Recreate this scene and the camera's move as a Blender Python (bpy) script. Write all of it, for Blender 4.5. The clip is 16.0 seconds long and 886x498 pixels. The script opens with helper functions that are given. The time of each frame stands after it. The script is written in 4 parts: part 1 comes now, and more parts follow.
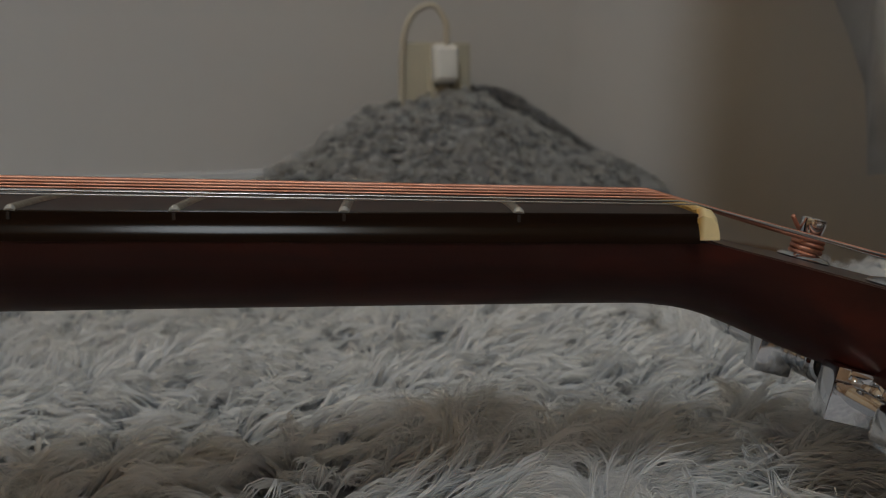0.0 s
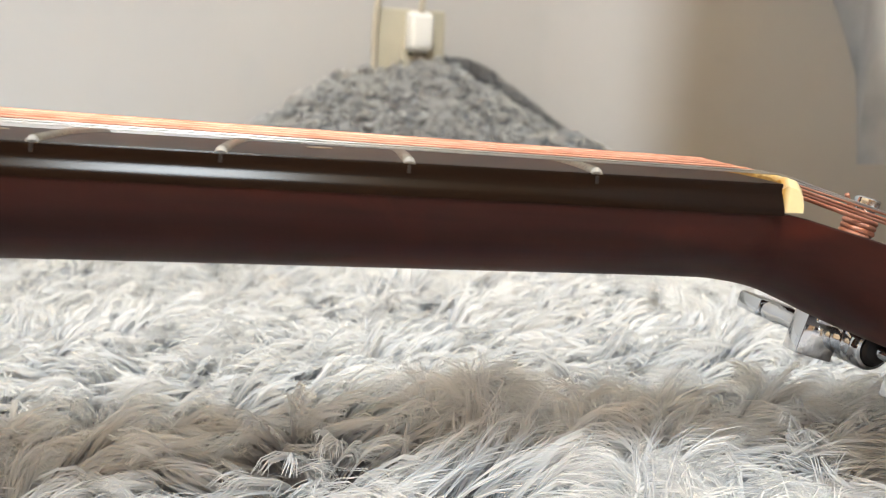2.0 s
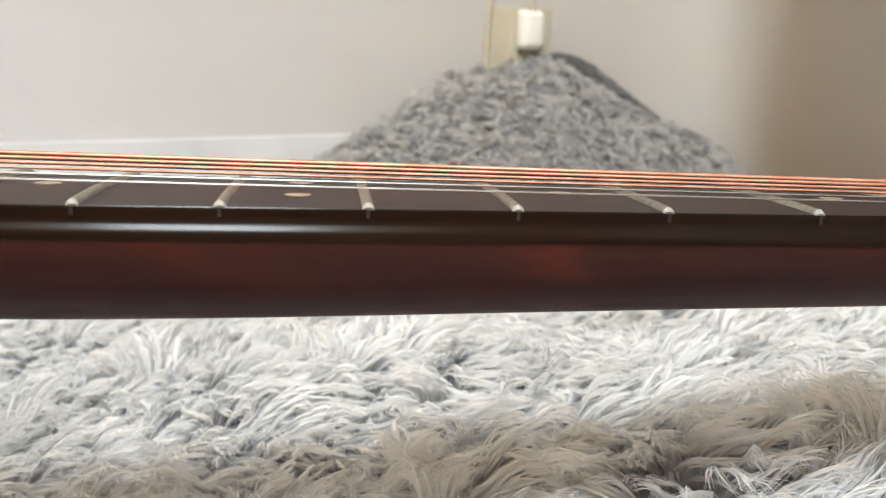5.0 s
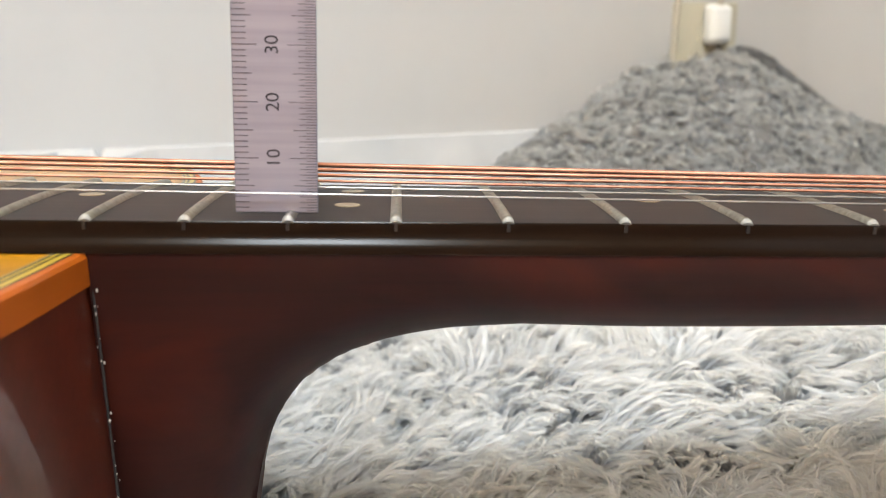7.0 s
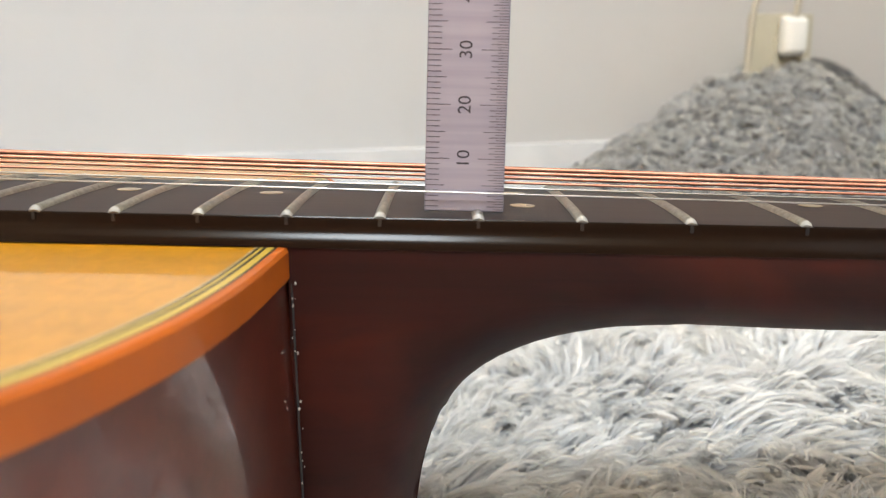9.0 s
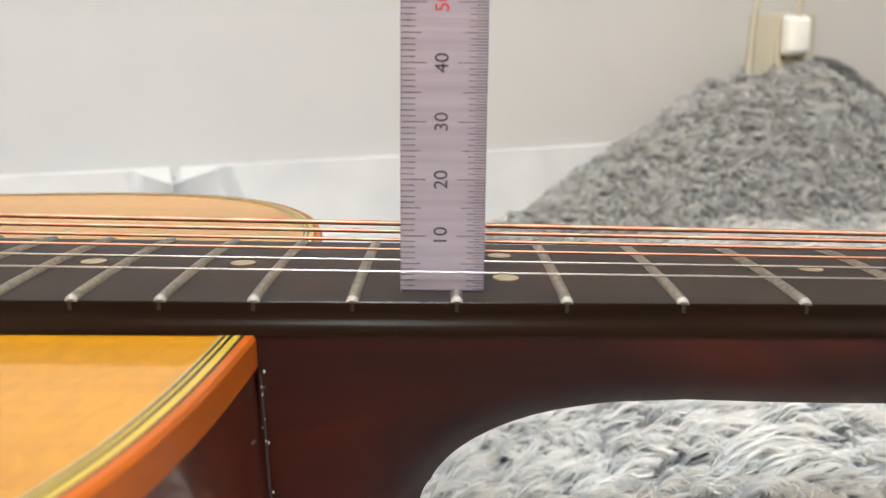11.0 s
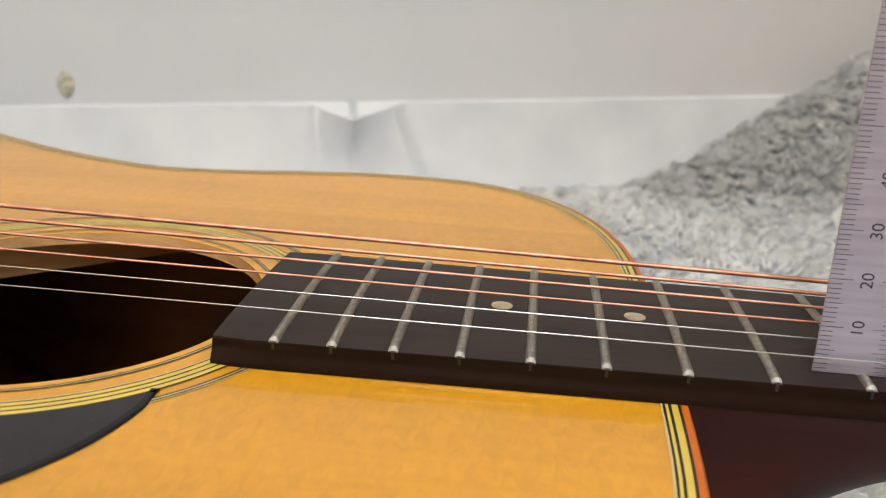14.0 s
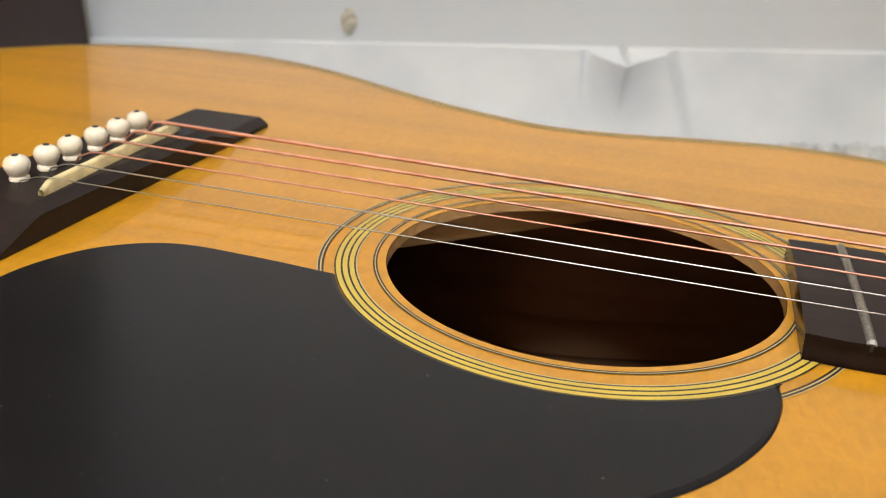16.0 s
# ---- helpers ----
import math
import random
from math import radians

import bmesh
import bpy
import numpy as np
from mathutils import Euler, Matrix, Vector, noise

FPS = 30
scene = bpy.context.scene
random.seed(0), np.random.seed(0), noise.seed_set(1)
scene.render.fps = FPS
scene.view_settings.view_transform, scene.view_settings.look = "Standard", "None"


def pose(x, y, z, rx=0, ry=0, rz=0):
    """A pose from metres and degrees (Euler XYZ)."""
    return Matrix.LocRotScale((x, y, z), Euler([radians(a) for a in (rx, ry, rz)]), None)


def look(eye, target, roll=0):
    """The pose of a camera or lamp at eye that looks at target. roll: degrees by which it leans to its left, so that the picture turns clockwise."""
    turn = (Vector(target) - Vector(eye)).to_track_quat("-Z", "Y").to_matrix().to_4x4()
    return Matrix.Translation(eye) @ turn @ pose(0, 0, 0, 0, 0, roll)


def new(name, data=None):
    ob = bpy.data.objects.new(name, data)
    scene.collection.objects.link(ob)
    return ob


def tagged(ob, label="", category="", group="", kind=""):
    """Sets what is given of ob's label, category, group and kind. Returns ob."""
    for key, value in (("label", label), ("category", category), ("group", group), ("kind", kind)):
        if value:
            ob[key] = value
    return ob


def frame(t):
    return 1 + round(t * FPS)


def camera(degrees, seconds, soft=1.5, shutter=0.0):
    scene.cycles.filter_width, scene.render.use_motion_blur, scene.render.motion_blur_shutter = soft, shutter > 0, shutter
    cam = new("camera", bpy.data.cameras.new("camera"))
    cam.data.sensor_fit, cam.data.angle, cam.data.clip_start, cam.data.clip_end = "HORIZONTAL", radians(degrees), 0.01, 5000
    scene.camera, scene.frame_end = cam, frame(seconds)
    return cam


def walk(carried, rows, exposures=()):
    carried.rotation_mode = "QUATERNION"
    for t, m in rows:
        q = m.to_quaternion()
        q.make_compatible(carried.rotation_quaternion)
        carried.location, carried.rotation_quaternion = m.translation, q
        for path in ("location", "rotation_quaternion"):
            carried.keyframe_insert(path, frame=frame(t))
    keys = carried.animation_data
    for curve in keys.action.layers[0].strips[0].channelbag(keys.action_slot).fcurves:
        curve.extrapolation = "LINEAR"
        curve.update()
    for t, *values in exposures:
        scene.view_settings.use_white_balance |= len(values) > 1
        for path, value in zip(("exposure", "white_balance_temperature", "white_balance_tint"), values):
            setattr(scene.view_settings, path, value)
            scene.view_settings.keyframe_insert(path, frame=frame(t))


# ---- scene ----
# The guitar lies on its back: its own frame (x along the neck, nut at 0) leans a little against the room.
LEAN = pose(0, 0, 0, -2.2, 1.7, 0)
cam = camera(53.83, 16.0, soft=0.9)
cam.data.dof.use_dof, cam.data.dof.focus_distance, cam.data.dof.aperture_fstop = True, 0.20, 23.0
PATH = [
    (0, (-0.06107, -0.19182, 0.11497), (-0.00270, 0.79765, -0.01753), 0.79),
    (0.5, (-0.06728, -0.18226, 0.11049), (0.00729, 0.80501, -0.03001), 2.08),
    (1, (-0.06957, -0.17833, 0.10585), (0.02594, 0.80585, -0.04338), 3.10),
    (1.5, (-0.07782, -0.17602, 0.10868), (0.03602, 0.80574, -0.04359), 3.76),
    (2, (-0.08334, -0.17570, 0.10872), (0.04409, 0.80391, -0.04662), 3.83),
    (2.5, (-0.09693, -0.17626, 0.10865), (0.04037, 0.80082, -0.05404), 3.56),
    (3, (-0.11066, -0.17831, 0.10699), (0.03137, 0.79780, -0.05744), 2.84),
    (5.5, (-0.22394, -0.17783, 0.12210), (-0.10098, 0.79759, -0.06076), 1.47),
    (6, (-0.25169, -0.17797, 0.12162), (-0.15229, 0.79938, -0.06522), 1.12),
    (6.5, (-0.27623, -0.17910, 0.12268), (-0.20210, 0.79986, -0.06747), 0.96),
    (7, (-0.30291, -0.18133, 0.12468), (-0.25144, 0.79877, -0.06703), 1.06),
    (7.5, (-0.32441, -0.18312, 0.12014), (-0.29298, 0.79818, -0.06974), 1.26),
    (8, (-0.33123, -0.18279, 0.12220), (-0.31430, 0.79935, -0.06522), 1.51),
    (8.5, (-0.33155, -0.18423, 0.12168), (-0.32414, 0.79889, -0.06116), 1.52),
    (9, (-0.32959, -0.18610, 0.12280), (-0.32517, 0.79747, -0.05765), 1.41),
    (11.5, (-0.32303, -0.17260, 0.13879), (-0.32431, 0.80740, -0.06020), 0.50),
    (12, (-0.32118, -0.17275, 0.13855), (-0.32657, 0.80530, -0.06973), 0.75),
    (12.5, (-0.32491, -0.18615, 0.14757), (-0.33731, 0.78855, -0.07559), 1.31),
    (13, (-0.32902, -0.18698, 0.15599), (-0.35284, 0.78286, -0.08659), 2.10),
    (13.5, (-0.35920, -0.18746, 0.17017), (-0.40071, 0.77484, -0.09862), 2.61),
    (14, (-0.39191, -0.19017, 0.17328), (-0.48542, 0.75841, -0.12914), 2.82),
    (14.5, (-0.42607, -0.18914, 0.16380), (-0.56927, 0.74517, -0.16263), 2.90),
    (15, (-0.44535, -0.19937, 0.17695), (-0.63558, 0.72087, -0.16506), 2.65),
    (15.5, (-0.47463, -0.20488, 0.18435), (-0.70250, 0.69887, -0.17802), 2.83),
    (16, (-0.48586, -0.21130, 0.18412), (-0.73345, 0.67694, -0.20283), 3.21),
]
EXPOSURES = [(0, -2.15), (0.5, -1.25), (1.0, -0.56), (1.5, -0.03), (3.0, 0.0), (9.0, -0.05), (11.5, -0.07), (12.5, -0.18), (14.0, -0.38), (16.0, -0.43)]
walk(cam, [(t, LEAN @ look(eye, target, roll)) for t, eye, target, roll in PATH], EXPOSURES)

from mathutils.geometry import tessellate_polygon

# ---- light ----
YAW = 15.96                      # the wall behind the guitar runs at this angle
WALL = pose(0, 0.7185, 0, 0, 0, YAW)
FLOOR = -0.03
CEIL = 2.37


def globe_lamp(name, place, radius, power, colour):
    data = bpy.data.lights.new(name, "POINT")
    data.shadow_soft_size, data.energy, data.color = radius, power, colour
    ob = new(name, data)
    ob.matrix_world = place
    return ob


LAMP_AT = WALL @ Vector((-0.97, -1.93, CEIL - 0.22))
globe_lamp("ceiling_lamp_light", Matrix.Translation(LAMP_AT), 0.30, 284, (0.780, 0.896, 1.0))

world = bpy.data.worlds.new("world")
world.use_nodes = True
scene.world = world
world.node_tree.nodes["Background"].inputs[0].default_value = (0.9, 0.95, 1.0, 1)
world.node_tree.nodes["Background"].inputs[1].default_value = 0.05


# ---- materials ----
class Mat:
    """A node material with a Principled shader and shorthand for its textures."""

    def __init__(self, name, colour=(0.5, 0.5, 0.5), rough=0.5, metal=0.0, coat=0.0, coat_rough=0.05, spec=0.5):
        self.m = bpy.data.materials.new(name)
        self.m.use_nodes = True
        self.t = self.m.node_tree
        self.p = self.t.nodes["Principled BSDF"]
        self.p.inputs["Base Color"].default_value = (*colour, 1)
        self.p.inputs["Roughness"].default_value = rough
        self.p.inputs["Metallic"].default_value = metal
        self.p.inputs["Coat Weight"].default_value = coat
        self.p.inputs["Coat Roughness"].default_value = coat_rough
        self.p.inputs["Specular IOR Level"].default_value = spec

    def node(self, kind, **inputs):
        n = self.t.nodes.new(kind)
        for key, value in inputs.items():
            n.inputs[key.replace("_", " ")].default_value = value
        return n

    def link(self, a, b):
        self.t.links.new(a, b)

    def coords(self, scale=(1, 1, 1), kind="Object"):
        c, m = self.node("ShaderNodeTexCoord"), self.node("ShaderNodeMapping")
        m.inputs["Scale"].default_value = scale
        self.link(c.outputs[kind], m.inputs["Vector"])
        return m.outputs["Vector"]

    def noise(self, scale, detail=4.0, stretch=(1, 1, 1), distort=0.0):
        n = self.node("ShaderNodeTexNoise", Scale=scale, Detail=detail, Distortion=distort)
        self.link(self.coords(stretch), n.inputs["Vector"])
        return n.outputs["Fac"]

    def ramp(self, fac, *stops):
        r = self.node("ShaderNodeValToRGB")
        while len(r.color_ramp.elements) < len(stops):
            r.color_ramp.elements.new(0.5)
        for e, (at, colour) in zip(r.color_ramp.elements, stops):
            e.position, e.color = at, (*colour, 1)
        self.link(fac, r.inputs["Fac"])
        return r.outputs["Color"]

    def mix(self, a, b, fac, blend="MIX"):
        n = self.node("ShaderNodeMix")
        n.data_type, n.blend_type = "RGBA", blend
        for value, slot in ((fac, 0), (a, 6), (b, 7)):
            if isinstance(value, (int, float)):
                n.inputs[slot].default_value = value
            elif isinstance(value, tuple):
                n.inputs[slot].default_value = (*value, 1)
            else:
                self.link(value, n.inputs[slot])
        return n.outputs[2]

    def colour(self, socket):
        self.link(socket, self.p.inputs["Base Color"])
        return self

    def rough(self, fac, low, high):
        n = self.node("ShaderNodeMapRange")
        n.inputs["To Min"].default_value, n.inputs["To Max"].default_value = low, high
        self.link(fac, n.inputs["Value"])
        self.link(n.outputs["Result"], self.p.inputs["Roughness"])
        return self

    def bump(self, fac, strength=0.2, distance=0.001, coat=False):
        n = self.node("ShaderNodeBump", Strength=strength, Distance=distance)
        self.link(fac, n.inputs["Height"])
        self.link(n.outputs["Normal"], self.p.inputs["Normal"])
        if coat:
            self.link(n.outputs["Normal"], self.p.inputs["Coat Normal"])
        return self


def wood(name, dark, light, fine=1.0, coat=0.6, rough=0.4, coat_rough=0.06, ring=60.0, pores=0.25, streak=0.0, spec=0.5, silk=0.0, flame=None):
    m = Mat(name, light, rough, coat=coat, coat_rough=coat_rough, spec=spec)
    grain = m.noise(ring, 3, (0.06, 1, 1), 0.3)
    fibre = m.noise(700 * fine, 3, (0.03, 1, 1))
    broad = m.noise(9, 3, (0.35, 1, 1), 0.6)
    c = m.ramp(grain, (0.3, dark), (0.7, light))
    c = m.mix(c, m.ramp(fibre, (0.35, dark), (0.6, light)), pores)
    c = m.mix(c, m.ramp(broad, (0.3, tuple(v * 0.78 for v in light)), (0.65, light)), 0.3 + streak)
    if silk:
        c = m.mix(c, m.ramp(m.noise(400, 3, (1.2, 0.5, 1), 0.8), (0.35, tuple(v * 0.72 for v in light)), (0.66, tuple(v * 1.26 for v in light))), silk)
        c = m.mix(c, m.ramp(m.noise(34, 3, (0.02, 1, 1), 0.4), (0.40, tuple(v * 0.62 for v in light)), (0.58, light)), 0.45)
    if flame:
        c = m.mix(c, flame, m.ramp(m.noise(38, 4, (0.5, 1, 1.3), 0.8), (0.50, (0, 0, 0)), (0.72, (0.5, 0.5, 0.5))))
    m.colour(c)
    m.bump(fibre, 0.08, 0.0003)
    if silk:
        dimple = m.node("ShaderNodeBump", Strength=0.07, Distance=0.0004)
        m.link(m.noise(330, 3, (1.2, 0.5, 1), 0.8), dimple.inputs["Height"])
        m.link(dimple.outputs["Normal"], m.p.inputs["Coat Normal"])
    return m.m


SPRUCE = wood("lacquered_spruce", (0.42, 0.175, 0.004), (0.57, 0.262, 0.006), coat=0.62, coat_rough=0.035, rough=0.45, ring=330, pores=0.12, silk=0.42)
SPRUCE_EDGE = wood("bare_spruce", (0.42, 0.22, 0.08), (0.62, 0.37, 0.16), coat=0.1, ring=300)
MAHOGANY = wood("red_mahogany", (0.04, 0.007, 0.003), (0.12, 0.020, 0.008), coat=1.0, coat_rough=0.03, rough=0.35, ring=120)
NECK_WOOD = wood("dark_neck_wood", (0.012, 0.0038, 0.0028), (0.035, 0.0072, 0.0045), coat=0.12, coat_rough=0.34, rough=0.45, ring=140, spec=0.12, flame=(0.085, 0.012, 0.005))
INNER = wood("inner_wood", (0.13, 0.058, 0.024), (0.22, 0.105, 0.045), coat=0.0, rough=0.7, ring=90)
ROSEWOOD = wood("rosewood", (0.010, 0.007, 0.006), (0.026, 0.018, 0.016), spec=0.15, coat=0.0, rough=0.42, ring=260, pores=0.5)
BOARD_SIDE = wood("dark_board_edge", (0.0052, 0.0026, 0.0017), (0.0115, 0.0058, 0.0036), spec=0.11, coat=0.0, rough=0.17, ring=260, pores=0.5)
HEAD_FACE = wood("headstock_face", (0.02, 0.012, 0.01), (0.05, 0.03, 0.026), coat=0.5, coat_rough=0.15, ring=200)
CABINET = wood("dark_cabinet_wood", (0.016, 0.006, 0.0035), (0.042, 0.016, 0.009), coat=0.0, spec=0.2, ring=25)
END_WALL_BROWN = wood("brown_bounce_wall", (0.24, 0.14, 0.075), (0.42, 0.26, 0.145), coat=0.0, rough=0.7, ring=12)
FLOORING = wood("floor_board_wood", (0.12, 0.062, 0.03), (0.22, 0.12, 0.058), coat=0.3, coat_rough=0.2, ring=30)


def plain(name, colour, rough=0.4, metal=0.0, coat=0.0, coat_rough=0.05, vary=0.15, scale=60.0, bump=0.0):
    m = Mat(name, colour, rough, metal, coat, coat_rough)
    n = m.noise(scale, 5)
    m.colour(m.ramp(n, (0.3, tuple(v * (1 - vary) for v in colour)), (0.7, tuple(min(1, v * (1 + vary * 0.4)) for v in colour))))
    m.rough(m.noise(scale * 4, 3), rough * 0.8, min(1, rough * 1.25))
    if bump:
        m.bump(m.noise(scale * 9, 3), bump, 0.0004)
    return m.m


ORANGE = plain("amber_binding", (0.47, 0.104, 0.0015), 0.5, coat=0.15, coat_rough=0.05, vary=0.2, scale=40)
YELLOW = plain("yellow_purfling", (0.54, 0.39, 0.05), 0.35, coat=0.3, vary=0.1, scale=90)
CREAM_LINE = plain("cream_purfling", (0.48, 0.36, 0.16), 0.35, coat=0.8, vary=0.1, scale=90)
BLACK_LINE = plain("black_purfling", (0.012, 0.010, 0.006), 0.4, coat=0.05, vary=0.2)
BONE = plain("aged_bone", (0.78, 0.66, 0.36), 0.38, coat=0.3, coat_rough=0.2, vary=0.25, scale=160, bump=0.05)


def nut_material():
    m = Mat("stained_bone_nut", (0.78, 0.66, 0.36), 0.38, coat=0.3, coat_rough=0.2)
    sep, near = m.node("ShaderNodeSeparateXYZ"), m.node("ShaderNodeMapRange")
    m.link(m.coords(), sep.inputs["Vector"])
    near.inputs["From Min"].default_value, near.inputs["From Max"].default_value = 0.0014, 0.0002
    m.link(sep.outputs["X"], near.inputs["Value"])
    bone = m.ramp(m.noise(160, 3), (0.3, (0.66, 0.54, 0.28)), (0.7, (0.82, 0.71, 0.42)))
    stain = m.ramp(m.noise(350, 3), (0.3, (0.34, 0.17, 0.03)), (0.7, (0.62, 0.40, 0.10)))
    m.colour(m.mix(bone, stain, near.outputs["Result"]))
    m.bump(m.noise(300, 3), 0.1, 0.0003)
    return m.m


IVORY = plain("ivory_plastic", (0.80, 0.72, 0.58), 0.3, coat=0.4, coat_rough=0.1, vary=0.08, scale=200)
PEARL = plain("pearl_dot", (0.36, 0.29, 0.19), 0.35, coat=0.3, vary=0.3, scale=500)
CHROME = plain("chrome", (0.66, 0.68, 0.71), 0.08, metal=1.0, vary=0.04, scale=80)
DARK_RUBBER = plain("black_bushing", (0.012, 0.012, 0.014), 0.5)
FRET_METAL = plain("worn_nickel_silver", (0.40, 0.38, 0.32), 0.38, metal=1.0, vary=0.3, scale=900, bump=0.1)
FRET_GLINT = plain("fret_end_glint", (0.62, 0.62, 0.59), 0.5, metal=0.6, vary=0.1, scale=900)
TANG = plain("filled_fret_slot", (0.012, 0.008, 0.006), 0.5)
STEEL_WIRE = plain("plain_steel_string", (0.50, 0.50, 0.50), 0.3, metal=1.0, vary=0.1, scale=200)
GLUE = plain("dried_white_residue", (0.55, 0.52, 0.46), 0.6, vary=0.2, scale=2000, bump=0.3)
PLATE = plain("beige_plastic_plate", (0.47, 0.44, 0.34), 0.4, vary=0.08, scale=30)
CREAM_PAPER = plain("cream_bounce_paper", (0.80, 0.60, 0.38), 0.85, vary=0.08, scale=6, bump=0.2)
WHITE_PLASTIC = plain("white_plastic", (0.80, 0.80, 0.77), 0.35, vary=0.05, scale=40)
CORD = plain("aged_white_cord", (0.50, 0.46, 0.37), 0.45, vary=0.08, scale=40)
SLOT = plain("dark_slot", (0.03, 0.03, 0.03), 0.6)
PUTTY = plain("chipped_plaster", (0.50, 0.47, 0.37), 0.9, vary=0.5, scale=300, bump=0.6)
WARM_CEILING = wood("warm_bounce_ceiling", (0.72, 0.48, 0.25), (0.90, 0.66, 0.38), coat=0.0, rough=0.7, ring=20)
INK = plain("black_etched_ink", (0.035, 0.03, 0.04), 0.6)
RED_INK = plain("red_etched_ink", (0.45, 0.02, 0.03), 0.6)


def wound_material():
    m = Mat("copper_wound_string", (0.80, 0.36, 0.20), 0.58, 1.0)
    n = m.noise(150, 3)
    m.colour(m.ramp(n, (0.3, (0.52, 0.24, 0.16)), (0.7, (0.72, 0.41, 0.31))))
    return m.m


def pickguard_material():
    m = Mat("black_pickguard_plastic", (0.010, 0.009, 0.010), 0.22, spec=0.25)
    m.rough(m.noise(35, 4), 0.16, 0.30)
    specks = m.noise(900, 2)
    dust = m.ramp(specks, (0.70, (0.010, 0.009, 0.010)), (0.80, (0.07, 0.07, 0.07)))
    m.colour(dust)
    m.bump(m.noise(25, 3), 0.05, 0.0006)
    return m.m


def ruler_material():
    m = Mat("brushed_ruler_steel", (0.62, 0.56, 0.62), 0.42, 0.55)
    b = m.noise(250, 3, (0.05, 1, 1.6))
    m.colour(m.ramp(b, (0.3, (0.29, 0.28, 0.36)), (0.7, (0.39, 0.375, 0.46))))
    m.rough(m.noise(900, 3, (1, 1, 0.1)), 0.36, 0.5)
    m.bump(m.noise(400, 2), 0.04, 0.0003)
    return m.m


def wall_material():
    m = Mat("pale_wallpaper", (0.74, 0.72, 0.69), 0.8)
    big, small = m.noise(1.6, 4), m.noise(420, 3, (1, 1, 0.35))
    cool = m.ramp(big, (0.3, (0.480, 0.507, 0.532)), (0.7, (0.526, 0.553, 0.576)))
    warm = m.ramp(big, (0.3, (0.490, 0.480, 0.462)), (0.7, (0.543, 0.536, 0.522)))
    # warm cast of light towards the corner, put into the paper's colour
    sep, far = m.node("ShaderNodeSeparateXYZ"), m.node("ShaderNodeMapRange")
    m.link(m.coords(), sep.inputs["Vector"])
    far.inputs["From Min"].default_value, far.inputs["From Max"].default_value = -0.55, 0.02
    m.link(sep.outputs["X"], far.inputs["Value"])
    c = m.mix(cool, warm, far.outputs["Result"])
    c = m.mix(c, m.ramp(m.noise(26, 5), (0.25, (0.45, 0.44, 0.42)), (0.45, (0.53, 0.52, 0.51))), 0.15)
    m.colour(c)
    m.bump(small, 0.35, 0.0006)
    return m.m


def vinyl_material():
    m = Mat("silvery_white_vinyl", (0.80, 0.81, 0.82), 0.32)
    m.colour(m.ramp(m.noise(14, 4), (0.3, (0.55, 0.58, 0.61)), (0.65, (0.66, 0.68, 0.70))))
    m.rough(m.noise(60, 4), 0.26, 0.42)
    m.bump(m.noise(30, 4), 0.2, 0.002)
    return m.m


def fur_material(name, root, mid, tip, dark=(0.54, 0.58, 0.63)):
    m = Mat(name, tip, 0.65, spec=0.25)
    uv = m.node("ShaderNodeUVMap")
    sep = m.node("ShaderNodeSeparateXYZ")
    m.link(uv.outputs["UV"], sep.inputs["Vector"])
    # darker roots: two-tone hair, and the shade between locks put into the colour
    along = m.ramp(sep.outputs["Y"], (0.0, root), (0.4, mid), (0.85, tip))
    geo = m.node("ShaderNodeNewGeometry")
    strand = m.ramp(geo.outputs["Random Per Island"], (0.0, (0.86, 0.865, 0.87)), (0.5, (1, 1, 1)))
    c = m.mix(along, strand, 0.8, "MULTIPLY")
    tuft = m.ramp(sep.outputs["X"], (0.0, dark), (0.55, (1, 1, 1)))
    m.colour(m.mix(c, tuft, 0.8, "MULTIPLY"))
    thin = m.node("ShaderNodeBsdfTranslucent")
    thin.inputs["Color"].default_value = (*tip, 1)
    both = m.node("ShaderNodeMixShader", Fac=0.42)
    m.link(m.p.outputs[0], both.inputs[1])
    m.link(thin.outputs[0], both.inputs[2])
    m.link(both.outputs[0], m.t.nodes["Material Output"].inputs["Surface"])
    return m.m


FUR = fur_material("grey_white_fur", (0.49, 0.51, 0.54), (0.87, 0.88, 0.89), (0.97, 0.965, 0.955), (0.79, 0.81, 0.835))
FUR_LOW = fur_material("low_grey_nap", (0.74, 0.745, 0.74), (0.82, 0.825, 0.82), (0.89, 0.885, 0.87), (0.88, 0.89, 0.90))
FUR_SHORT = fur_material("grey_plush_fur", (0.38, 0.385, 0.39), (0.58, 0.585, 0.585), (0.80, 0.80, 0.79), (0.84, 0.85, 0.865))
FUR_SHADED = fur_material("shaded_grey_plush", (0.20, 0.20, 0.20), (0.31, 0.31, 0.31), (0.43, 0.425, 0.42))
DARK_CLOTH = plain("dark_grey_cloth", (0.22, 0.22, 0.22), 0.95, vary=0.3, scale=120, bump=0.3)
BACKING = plain("grey_rug_backing", (0.50, 0.51, 0.54), 0.95, vary=0.3, scale=80, bump=0.4)
CLOTH = plain("grey_cloth", (0.50, 0.50, 0.50), 0.9, vary=0.3, scale=25, bump=0.3)
WALLPAPER, VINYL, PICKGUARD, RULER_STEEL, COPPER = wall_material(), vinyl_material(), pickguard_material(), ruler_material(), wound_material()


# ---- mesh helpers ----
def mesh_of(name, verts, faces, material, smooth=True):
    me = bpy.data.meshes.new(name)
    me.from_pydata([tuple(v) for v in verts], [], faces)
    me.update()
    me.materials.append(material)
    if smooth:
        me.polygons.foreach_set("use_smooth", [True] * len(me.polygons))
    return me


